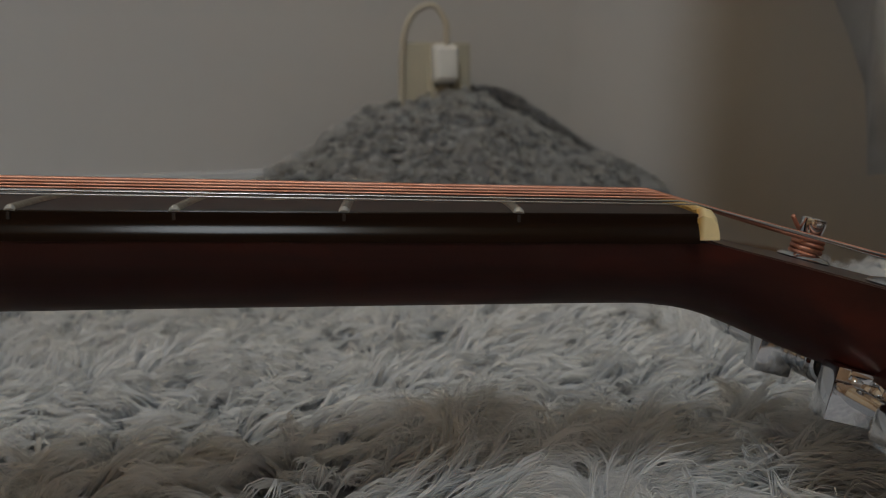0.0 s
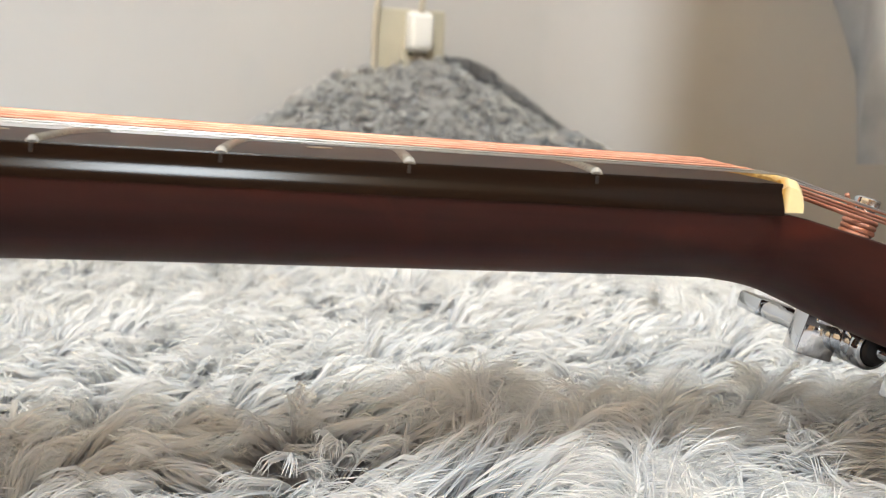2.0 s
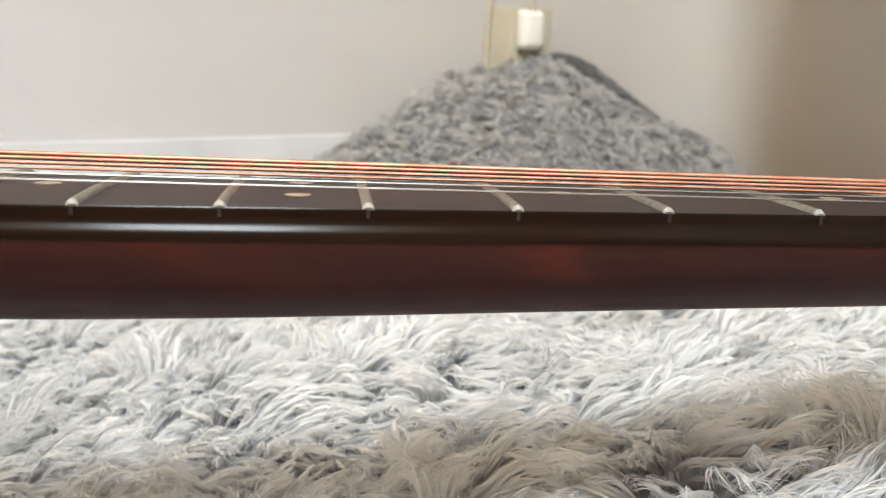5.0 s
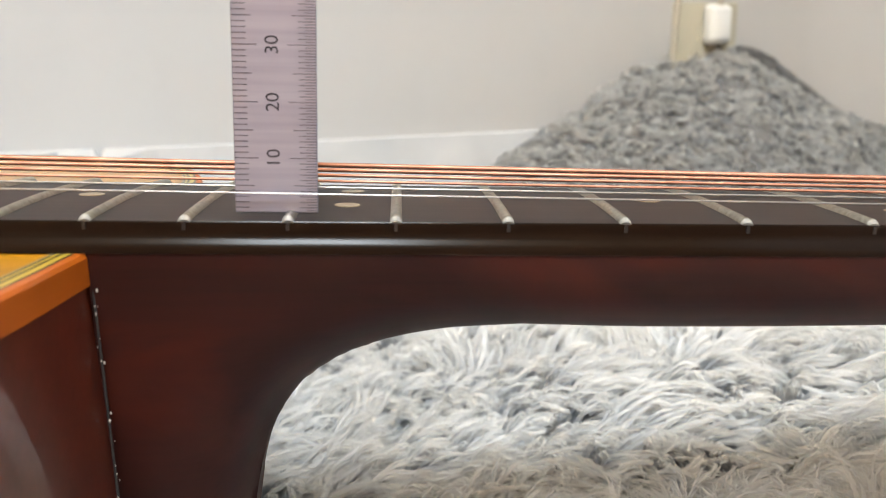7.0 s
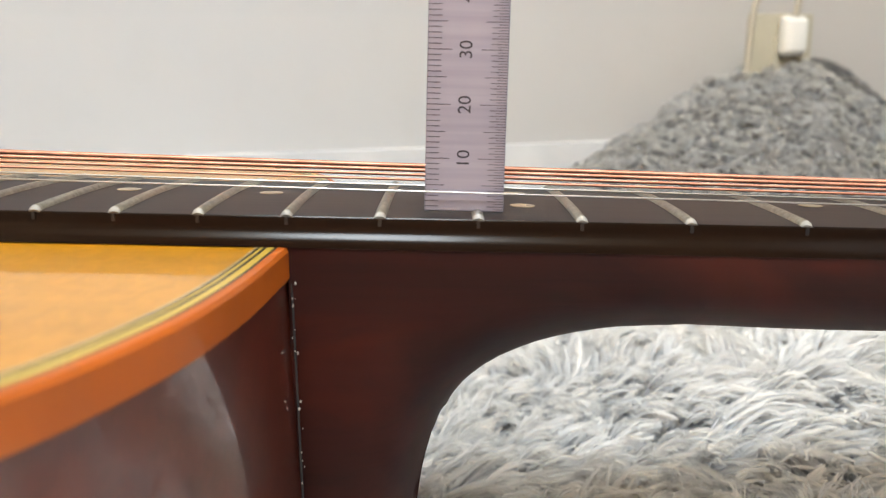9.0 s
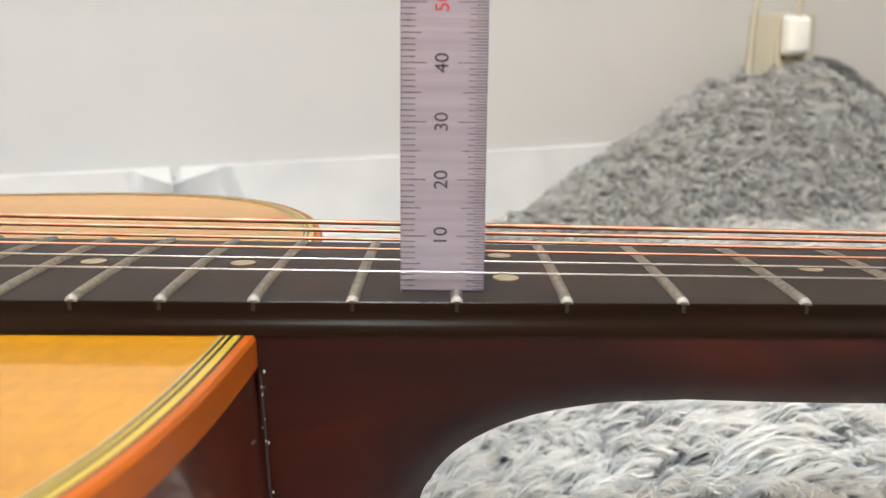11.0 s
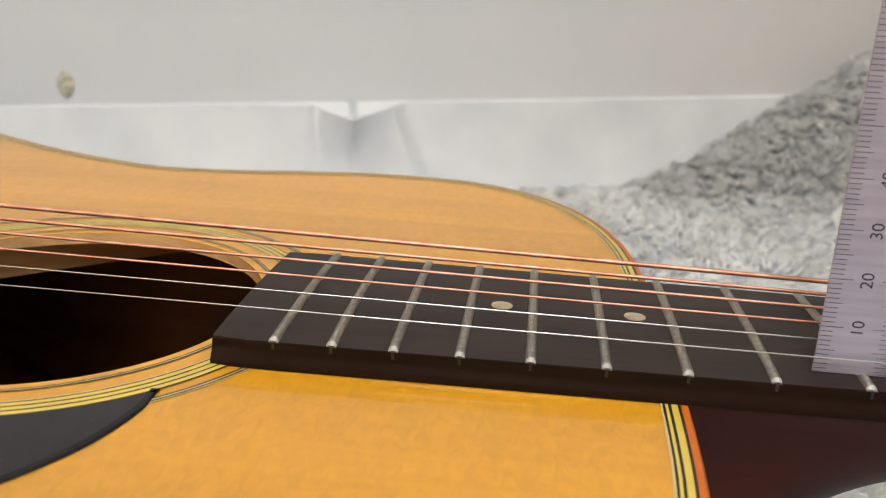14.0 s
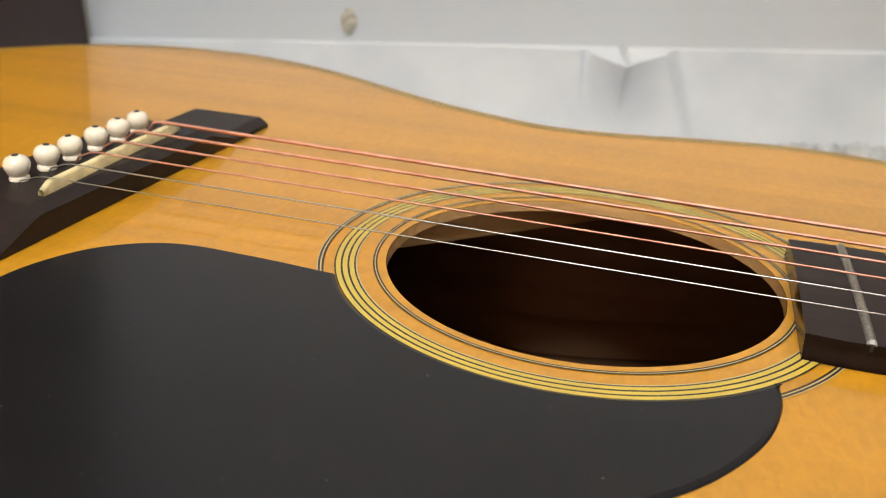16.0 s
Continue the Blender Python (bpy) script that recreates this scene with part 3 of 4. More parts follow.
def heap():
    root = thing("plush_blanket", "grey plush blanket heaped into a peak against the wall", "blanket")
    rng = np.random.RandomState(5)
    nx, ny = 110, 50
    rows = []
    for j in range(ny):
        row = []
        for i in range(nx):
            x = -0.32 + 0.56 * i / (nx - 1)
            y0, y1 = 0.50 + 0.10 * (x + 0.1), 0.7185 + 0.286 * x - 0.008
            y = y0 + (y1 - y0) * j / (ny - 1)
            row.append((x, y, float(mound_height(np.array(x), np.array(y)))))
        rows.append(row)
    part("cloth", mesh_of("cloth", *loft(rows), DARK_CLOTH), root, "dark grey woven base of the plush")
    n = 17000
    cx = rng.uniform(-0.31, 0.245, n)
    y0, y1 = 0.51 + 0.10 * (cx + 0.1), 0.7185 + 0.286 * cx - 0.02
    cy = y0 + (y1 - y0) * rng.uniform(0, 1, n)
    e = 0.002
    z = mound_height(cx, cy)
    gx, gy = (mound_height(cx + e, cy) - mound_height(cx - e, cy)) / (2 * e), (mound_height(cx, cy + e) - mound_height(cx, cy - e)) / (2 * e)
    nrm = np.stack([-gx, -gy, np.ones(n)], 1)
    nrm /= np.linalg.norm(nrm, axis=1, keepdims=True)
    # tufts: the nap leans towards the middle of its own curl
    curl = waves(cx, cy * 0.8 + z, 45, 0.026)
    heading = -1.3 + 2.0 * waves(cx, cy + z, 41, 0.075) + 1.5 * waves(cx, cy + z, 43, 0.030) + rng.normal(0, 0.25, n)
    sweep = 1.6 * waves(cx, cy + z, 42, 0.035) + rng.normal(0, 0.4, n)
    ln = 0.0115 * rng.uniform(0.75, 1.2, n) * (1 + 0.20 * np.clip(curl, -1, 1))
    lie = np.clip(0.80 - 0.14 * curl + rng.normal(0, 0.06, n), 0.4, 0.97)
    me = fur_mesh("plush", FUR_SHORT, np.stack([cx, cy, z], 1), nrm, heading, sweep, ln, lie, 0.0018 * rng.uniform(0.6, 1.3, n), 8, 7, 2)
    part("plush", me, root, "short curly grey plush")["kind"] = "stuff"
    # a rolled edge behind the slope; the shade there is put into its dark colour
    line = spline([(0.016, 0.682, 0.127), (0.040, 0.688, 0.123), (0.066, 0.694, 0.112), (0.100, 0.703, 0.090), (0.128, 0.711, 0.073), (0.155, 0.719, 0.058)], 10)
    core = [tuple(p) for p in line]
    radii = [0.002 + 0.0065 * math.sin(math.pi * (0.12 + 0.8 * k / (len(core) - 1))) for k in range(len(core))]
    part("rolled_edge", mesh_of("rolled_edge", *tube(core, radii, 14), DARK_CLOTH), root, "blanket's rolled edge, shade put into its dark grey")
    m = 2600
    at = rng.uniform(0, len(core) - 1.001, m)
    i, f = at.astype(int), (at % 1)[:, None]
    c = line[i] * (1 - f) + line[i + 1] * f
    spin = rng.uniform(0, 2 * np.pi, m)
    nrm = np.stack([0.3 * np.cos(spin), np.cos(spin), np.sin(spin)], 1)
    nrm /= np.linalg.norm(nrm, axis=1, keepdims=True)
    r = np.interp(at, np.arange(len(core)), radii)[:, None]
    me = fur_mesh("edge_plush", FUR_SHADED, c + nrm * r * 0.9, nrm, rng.uniform(-0.8, 0.5, m), rng.normal(0, 0.6, m), 0.007 * rng.uniform(0.7, 1.2, m),
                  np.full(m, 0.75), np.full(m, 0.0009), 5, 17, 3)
    part("edge_plush", me, root, "grey plush with the shade put into its colour")["kind"] = "stuff"


heap()


# ---- the guitar ----
SCALE, TOP = 0.645, 0.0935
BOARD_END = -0.455


def fret_x(n):
    return -SCALE * (1 - 2 ** (-n / 12))


def half_width(x):
    return 0.0216 + 0.0119 * -x / SCALE


def board_z(x, y):
    """The fingerboard's slightly arched top."""
    return 0.1000 - 0.0007 * (y / 0.027) ** 2


guitar = thing("acoustic_guitar", "amber-topped acoustic guitar lying on its back on the rug", "guitar", LEAN)

HALF = [(-0.3575, 0.0), (-0.3575, 0.03), (-0.3590, 0.062), (-0.3630, 0.087), (-0.3720, 0.112), (-0.3890, 0.136), (-0.4140, 0.151), (-0.4480, 0.1545),
        (-0.4830, 0.149), (-0.5130, 0.142), (-0.5400, 0.140), (-0.5630, 0.146), (-0.5910, 0.157), (-0.6230, 0.174), (-0.6610, 0.196), (-0.7000, 0.210),
        (-0.7380, 0.214), (-0.7750, 0.207), (-0.8130, 0.184), (-0.8400, 0.146), (-0.8560, 0.095), (-0.8630, 0.045), (-0.8650, 0.0)]
HALF_CURVE = spline(HALF, 12)
OUTLINE = np.vstack([HALF_CURVE, (HALF_CURVE[1:-1] * (1, -1))[::-1]])


def inset(loop, d):
    """A closed loop moved inwards by d."""
    t = np.roll(loop, -1, 0) - np.roll(loop, 1, 0)
    t /= np.linalg.norm(t, axis=1, keepdims=True)
    return loop + d * np.stack([-t[:, 1], t[:, 0]], 1) * INWARD


INWARD = 1
if abs(inset(OUTLINE, 0.01)[40, 1]) > abs(OUTLINE[40, 1]):
    INWARD = -1


def at_z(loop, z):
    return [(p[0], p[1], z) for p in loop]


def back_z(x):
    return 0.0 + 0.050 * (x + 0.3575)


HOLE_X, HOLE_R = -0.507, 0.0510


def star_radius(loop, angles, cx):
    """How far each ray from (cx, 0) goes until it meets the closed loop."""
    a, b = loop - (cx, 0), np.roll(loop, -1, 0) - (cx, 0)
    out = []
    for w in angles:
        d = np.array([math.cos(w), math.sin(w)])
        e = b - a
        den = d[0] * e[:, 1] - d[1] * e[:, 0]
        den = np.where(abs(den) < 1e-12, 1e-12, den)
        r = (a[:, 0] * e[:, 1] - a[:, 1] * e[:, 0]) / den
        u = (a[:, 0] * d[1] - a[:, 1] * d[0]) / den
        ok = (r > 0) & (u >= -1e-6) & (u <= 1 + 1e-6)
        out.append(r[ok].max())
    return np.array(out)


def build_body():
    angles = np.linspace(0, 2 * np.pi, 360, endpoint=False)
    edge = star_radius(inset(OUTLINE, 0.0012), angles, HOLE_X)

    def ring(f, z):
        rad = HOLE_R + (edge - HOLE_R) * f
        return [(HOLE_X + r * math.cos(w), r * math.sin(w), z) for r, w in zip(rad, angles)]
    rows = [ring(f, TOP) for f in (1.0, 0.75, 0.5, 0.25, 0.0)] + [ring(0.0, TOP - 0.003), ring(0.5, TOP - 0.003), ring(1.0, TOP - 0.003)]
    part("soundboard", mesh_of("soundboard", *loft(rows, True), SPRUCE), guitar, "glossy amber spruce soundboard").data.set_sharp_from_angle(angle=radians(40))
    rim = [[(HOLE_X + (HOLE_R - 0.0002) * math.cos(w), (HOLE_R - 0.0002) * math.sin(w), z) for w in angles] for z in (TOP - 0.0002, TOP - 0.0034)]
    part("soundhole_edge", mesh_of("soundhole_edge", *loft(rim, True), SPRUCE_EDGE), guitar, "bare spruce edge of the round soundhole")
    # sides and back
    def wall(d, z_top, z_off):
        loop = inset(OUTLINE, d)
        return [at_z(loop, z_top), [(p[0] + 0.0028 * math.exp(-((p[0] + 0.3575) / 0.03) ** 2), p[1], back_z(p[0]) + z_off) for p in loop]]
    part("side", mesh_of("side", *loft(wall(0.0003, TOP - 0.0057, 0), True), MAHOGANY), guitar, "glossy dark red mahogany side")
    part("lining", mesh_of("lining", *loft(wall(0.0028, TOP - 0.002, 0.001), True), INNER), guitar, "bare inner wood")
    mid = np.linspace(0, 1, 6)
    rows = []
    for f in mid:
        rad = 0.0005 + (edge - 0.0005) * (1 - f)
        rows.append([(HOLE_X + r * math.cos(w), r * math.sin(w), back_z(HOLE_X + r * math.cos(w)) + 0.001 - 0.004 * (1 - (1 - f) ** 2)) for r, w in zip(rad, angles)])
    part("back", mesh_of("back", *loft(rows, True), INNER), guitar, "wooden back seen through the soundhole")
    ledge = [at_z(inset(OUTLINE, 0.0030), 0), at_z(inset(OUTLINE, 0.0085), 0), at_z(inset(OUTLINE, 0.0100), 0)]
    ledge = [[(x, y, back_z(x) + z) for x, y, _ in row] for row, z in zip(ledge, (0.017, 0.013, 0.002))]
    part("back_lining", mesh_of("back_lining", *loft(ledge, True), INNER), guitar, "brown kerfed lining along the back")
    for x in (-0.46, -0.56, -0.68):
        part("back_brace", from_bm("back_brace", box_bm((0.014, 0.24, 0.010), 0.003, 2, (x, 0, back_z(x) + 0.006)), SPRUCE_EDGE), guitar)
    for turn in (43, -43):
        m = pose(-0.597, 0, TOP - 0.0091, 0, 0, turn)
        part("top_brace", from_bm("top_brace", box_bm((0.30, 0.008, 0.0118), 0.0025, 2, (0.03, 0, 0)), SPRUCE_EDGE), guitar, "bare spruce brace under the soundboard", m)
    # binding and its lines
    o, i = inset(OUTLINE, -0.0004), inset(OUTLINE, 0.0014)
    rows = [at_z(inset(OUTLINE, 0.0003), TOP - 0.0060), at_z(o, TOP - 0.0058), at_z(o, TOP - 0.0006), at_z(inset(OUTLINE, 0.0001), TOP + 0.0001), at_z(i, TOP + 0.00022)]
    part("binding", mesh_of("binding", *loft(rows, True), ORANGE), guitar, "amber orange plastic binding").data.set_sharp_from_angle(angle=radians(30))
    for a, b, m, lab in ((0.0014, 0.0020, BLACK_LINE, ""), (0.0020, 0.0033, YELLOW, "yellow line inside the binding"), (0.0033, 0.0039, BLACK_LINE, ""),
                         (0.0039, 0.0045, YELLOW, "yellow line inside the binding"), (0.0045, 0.0050, BLACK_LINE, ""), (0.0050, 0.0055, CREAM_LINE, "")):
        v, f = strip(at_z(inset(OUTLINE, a), TOP + 0.00018), at_z(inset(OUTLINE, b), TOP + 0.00018))
        part("purfling", mesh_of("purfling", v, f, m), guitar, lab)


def rosette():
    root = part("rosette", lathe_ring(0.0587, 0.0591, BLACK_LINE), guitar, "yellow and black ringed rosette")
    for a, b, m in ((0.0532, 0.0536, BLACK_LINE), (0.0536, 0.0539, CREAM_LINE), (0.0539, 0.0543, BLACK_LINE), (0.0583, 0.0587, CREAM_LINE),
                    (0.0591, 0.0603, YELLOW), (0.0603, 0.0608, BLACK_LINE), (0.0608, 0.0620, YELLOW), (0.0620, 0.0625, BLACK_LINE), (0.0625, 0.0637, YELLOW),
                    (0.0637, 0.0641, BLACK_LINE), (0.0668, 0.0673, BLACK_LINE), (0.0673, 0.0677, CREAM_LINE), (0.0677, 0.0682, BLACK_LINE), (0.0682, 0.0685, CREAM_LINE)):
        part("ring", lathe_ring(a, b, m), root)


def lathe_ring(a, b, material):
    n = 160
    loops = [[(HOLE_X + r * math.cos(2 * math.pi * k / n), r * math.sin(2 * math.pi * k / n), TOP + 0.00018) for k in range(n)] for r in (b, a)]
    return mesh_of("ring", *strip(*loops), material)


def pickguard():
    r = 0.0642
    arc = [(HOLE_X + r * math.cos(w), r * math.sin(w)) for w in np.linspace(radians(-43), radians(-152), 40)]
    rest = spline([arc[-1], (-0.586, -0.0285), (-0.608, -0.0288), (-0.6225, -0.0365), (-0.6310, -0.049), (-0.6345, -0.066), (-0.630, -0.090), (-0.616, -0.112),
                   (-0.592, -0.128), (-0.560, -0.130), (-0.528, -0.116), (-0.500, -0.1025), (-0.486, -0.0945), (-0.4735, -0.083), (-0.4640, -0.068), (-0.4600, -0.054), arc[0]], 8)
    loop = np.array(arc + [tuple(p) for p in rest[1:-1]])
    t = np.roll(loop, -1, 0) - np.roll(loop, 1, 0)
    t /= np.linalg.norm(t, axis=1, keepdims=True)
    nrm = np.stack([-t[:, 1], t[:, 0]], 1)
    c = loop.mean(0)
    if ((c - loop) * nrm).sum() < 0:
        nrm = -nrm
    rows = [at_z(loop, TOP + 0.0001), at_z(loop + 0.0004 * nrm, TOP + 0.0006), at_z(loop + 0.0012 * nrm, TOP + 0.0009)]
    v, f = loft(rows, True)
    n = len(loop)
    top = [Vector(p) for p in rows[2]]
    tris = tessellate_polygon([top])
    f += [tuple(2 * n + k for k in tri) for tri in tris]
    me = mesh_of("pickguard", v, f, PICKGUARD)
    me.set_sharp_from_angle(angle=radians(20))
    part("pickguard", me, guitar, "glossy black plastic pickguard, dusty and scratched")


HEAD_HALF = spline([(0.0, 0.0214), (0.012, 0.0217), (0.020, 0.0228), (0.028, 0.0262), (0.036, 0.0310), (0.045, 0.0338), (0.06, 0.0348), (0.10, 0.0355), (0.15, 0.0365), (0.176, 0.034), (0.188, 0.0)], 6)


def head_half(x):
    """Half the headstock's width at a distance from the nut."""
    return float(np.interp(x, HEAD_HALF[:, 0], HEAD_HALF[:, 1]))


def neck():
    shaft = [(0.046, 0.0628), (0.038, 0.0645), (0.03, 0.0669), (0.022, 0.0698), (0.014, 0.0731), (0.006, 0.0760), (-0.003, 0.0776), (-0.014, 0.078), (-0.06, 0.0773), (-0.11, 0.0765), (-0.16, 0.0755), (-0.21, 0.0745), (-0.25, 0.0742), (-0.2782, 0.0748)]
    curve = [(-0.2782, 0.0748), (-0.2922, 0.0737), (-0.3030, 0.0715), (-0.3098, 0.0693), (-0.3156, 0.0666), (-0.3205, 0.0633), (-0.3246, 0.0590), (-0.3278, 0.0540), (-0.3304, 0.0476), (-0.3321, 0.0408), (-0.3333, 0.0316), (-0.3338, 0.0216), (-0.3340, 0.010), (-0.3341, 0.0)]
    heel = spline(curve, 8)
    hx, hz = heel[:, 0], heel[:, 1]
    arch = np.vstack([[(x, 0.0745) for x in np.linspace(-0.22, -0.277, 30)], heel])
    path = spline(shaft, 3)
    rows = []
    for x, zb in path:
        w, zt = half_width(x) + 0.0013, 0.0940
        if x > 0:
            zt = min(0.0938, 0.0938 - 0.242 * (x - 0.002))
            w = head_half(x) - 0.0002
        box = min(1.0, max(0.0, (x - 0.012) / 0.03))
        row = []
        for i in range(41):
            a = math.pi * i / 40
            c, q = math.cos(a), math.sin(a)
            row.append((x, -math.copysign(abs(c) ** (0.92 - 0.62 * box), c) * w, zt - (zt - zb) * q ** (0.96 - 0.66 * box)))
        rows.append(row)
    v, f = loft(rows, True)
    f.append(tuple(range(40, -1, -1)))
    # the heel: its nose is round in plan and thins downwards
    zt = 0.0940
    levels = [0.0192 * math.sin(math.pi / 2 * i / 14) ** 0.96 for i in range(15)] + [0.0192 + 0.0748 * (i / 30) ** 1.4 for i in range(1, 31)]
    rows = []
    for x in np.concatenate([np.linspace(-0.2782, -0.325, 34), np.linspace(-0.326, -0.3341, 14), np.linspace(-0.3352, -0.3573, 16)]):
        w = half_width(x) + 0.0013
        zb = float(np.interp(-x, -hx, hz)) if x > -0.3341 else 0.0
        b = min(1.0, max(0.0, (-0.2782 - x) / 0.034))
        b = b * b * (3 - 2 * b)
        half = []
        for d in levels:
            h = max(zt - d, zb)
            shallow = min(1.0, (zt - h) / (zt - max(zb, 0.058)))
            y = w * max(0.0, 1 - shallow ** (2 / 0.96)) ** 0.46
            if b:
                inside = float(np.min(np.hypot(arch[:, 0] - x, arch[:, 1] - h)))
                n = min(1.0, inside / 0.021)
                y = (1 - b) * y + b * w * (1 - 0.48 * (zt - h) / 0.094) * (1 - (1 - n) ** 2.2) ** 0.5
            half.append((y, h))
        rows.append([(x, -y, h) for y, h in half] + [(x, y, h) for y, h in half[::-1]])
    v, f = joined((v, f), loft(rows, True))
    me = mesh_of("neck", v, f, NECK_WOOD)
    me.set_sharp_from_angle(angle=radians(75))
    part("neck", me, guitar, "dark red-brown wooden neck with a curved heel")
    # the dark joint beside the heel, with flecks of old glue
    rng = random.Random(8)
    pts = [(-0.3569 + 0.000054 * k, -half_width(-0.357) * (1 - 0.005 * k) - 0.0003, 0.0905 - 0.0018 * k) for k in range(50)]
    part("heel_seam", mesh_of("heel_seam", *tube(pts, 0.00024, 5), SLOT), guitar, "dark joint line beside the heel")
    for k in range(18):
        z = 0.090 - 0.07 * rng.random() ** 1.5
        bm = bmesh.new()
        bmesh.ops.create_icosphere(bm, subdivisions=1, radius=0.00008 + 0.00012 * rng.random())
        for vert in bm.verts:
            vert.co = Vector((vert.co.x * (0.6 + rng.random()), vert.co.y, vert.co.z * (0.7 + 2.2 * rng.random())))
        part("glue_fleck", from_bm("glue_fleck", bm, GLUE), guitar, "", pose(-0.3566 + 0.030 * (0.0905 - z) + rng.uniform(-0.0006, 0.0006), -half_width(-0.357) * (1 - 0.005 * (0.0905 - z) / 0.0018) - 0.0007, z))


def rolled_edge():
    """How far the board's side stands out at each depth under its top: a worn upper edge, upright below it, flaring where it meets the neck."""
    out, last, rows = -0.0003, 0.0, []
    for d in np.concatenate([[0.0, 0.00015, 0.0003, 0.0006, 0.0012], np.linspace(0.0018, 0.0062, 15)]):
        mid = (d + last) / 2
        lean = radians(3 + 40 * math.exp(-mid / 0.0003) + 28 * math.exp(-((mid - 0.0035) / 0.0015) ** 2))
        out += math.tan(lean) * (d - last)
        rows.append((d, out))
        last = d
    return rows


ROLL = rolled_edge()


def fingerboard():
    rows = []
    xs = list(np.linspace(0.0, BOARD_END, 60))
    for i, x in enumerate(xs):
        w = half_width(x)
        clip = 0.004 * max(0.0, 1 - (x - BOARD_END) / 0.004) if x < BOARD_END + 0.004 else 0
        w -= clip * 0.2
        edge = [(w + out, max(board_z(x, w) - d, TOP + 0.0002)) for d, out in ROLL[::-1]]
        row = [(x, -y, z) for y, z in edge]
        row += [(x, y, board_z(x, y)) for y in np.linspace(-w + 0.002, w - 0.002, 9)]
        row += [(x, y, z) for y, z in edge[::-1]]
        rows.append(row)
    v, f = loft(rows)
    n = len(rows[0])
    f.append(tuple(range(n)))
    f.append(tuple(range((len(rows) - 1) * n, len(rows) * n)))
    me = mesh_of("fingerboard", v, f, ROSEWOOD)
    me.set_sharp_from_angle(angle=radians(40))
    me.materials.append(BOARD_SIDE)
    # steep faces along the board's sides take the darker wood
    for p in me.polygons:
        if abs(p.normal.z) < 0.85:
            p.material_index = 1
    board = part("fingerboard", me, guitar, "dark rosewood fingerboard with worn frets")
    for k in range(1, 21):
        x, w = fret_x(k), half_width(fret_x(k))
        rows = []
        ys = [-w + 0.0002, -w + 0.0008] + list(np.linspace(-w + 0.004, w - 0.004, 7)) + [w - 0.0011, w - 0.0002]
        for j, y in enumerate(ys):
            z = board_z(x, y)
            h = 0.0004 if j in (0, len(ys) - 1) else 0.0010
            rows.append([(x + dx, y, z - 0.0003 + h * q) for dx, q in ((-0.00115, 0), (-0.0010, 0.7), (-0.0005, 1.2), (0, 1.35), (0.0005, 1.2), (0.0010, 0.7), (0.00115, 0))])
        v, f = loft(rows)
        f.append(tuple(range(7)))
        f.append(tuple(range(len(v) - 7, len(v))))
        me = mesh_of("fret", v, f, FRET_METAL)
        me.materials.append(FRET_GLINT)
        # near ends: the bevel's glint is put into a brighter metal colour
        for p in me.polygons:
            if p.center.y < ys[1] + 0.0002:
                p.material_index = 1
        part("fret", me, board)
        tang = box_bm((0.0006, 0.0004, 0.0014), at=(x, -w - 0.0001, TOP + 0.0049))
        part("fret_slot", from_bm("fret_slot", tang, TANG, False), board)
    for k, ys in ((3, (0,)), (5, (0,)), (7, (-0.0105, 0.0105)), (9, (0,)), (12, (-0.0105, 0.0105)), (15, (0,)), (17, (0,))):
        x = (fret_x(k) + fret_x(k - 1)) / 2
        for y in ys:
            part("dot_inlay", lathe_mesh("dot_inlay", [(0.0001, -0.001), (0.0025, -0.001), (0.0025, 0.00012), (0.0001, 0.00016)], PEARL, 24), board, "pale pearl dot",
                 pose(x, y, board_z(x, y)))
    # flakes of dried glue where the board meets the top
    rng = random.Random(4)
    for k in range(34):
        x = -0.3585 - 0.04 * rng.random() ** 1.6
        bm = bmesh.new()
        bmesh.ops.create_icosphere(bm, subdivisions=1, radius=0.00012 + 0.00030 * rng.random() ** 2)
        for vert in bm.verts:
            vert.co = Vector((vert.co.x * (1.5 + 3 * rng.random()), vert.co.y, vert.co.z * 0.5))
        part("glue_flake", from_bm("glue_flake", bm, GLUE), board, "", pose(x, -half_width(x) - 0.0003, TOP + 0.0004))


def nut():
    rows = []
    for y in np.linspace(-0.0217, 0.0217, 45):
        e = abs(y) / 0.0217
        h = 0.1012 - 0.0004 * e ** 2 - 0.0016 * max(0.0, (e - 0.93) / 0.07) ** 2
        for gy in STRING_NUT:
            h -= 0.0006 * math.exp(-((y - gy) / 0.0006) ** 2)
        rows.append([(-0.0002, y, 0.0942), (-0.0002, y, h - 0.0006), (0.0008, y, h), (0.0030, y, h - 0.0006), (0.0041, y, h - 0.0020), (0.0045, y, h - 0.0038), (0.0045, y, 0.0943)])
    v, f = loft(rows)
    f.append(tuple(range(7)))
    f.append(tuple(range(len(v) - 7, len(v))))
    me = mesh_of("nut", v, f, nut_material())
    me.set_sharp_from_angle(angle=radians(50))
    part("nut", me, guitar, "yellowed bone nut")


HEAD = pose(0.004, 0, 0.0932, 0, 13.6, 0)   # x along the headstock's face, z off it


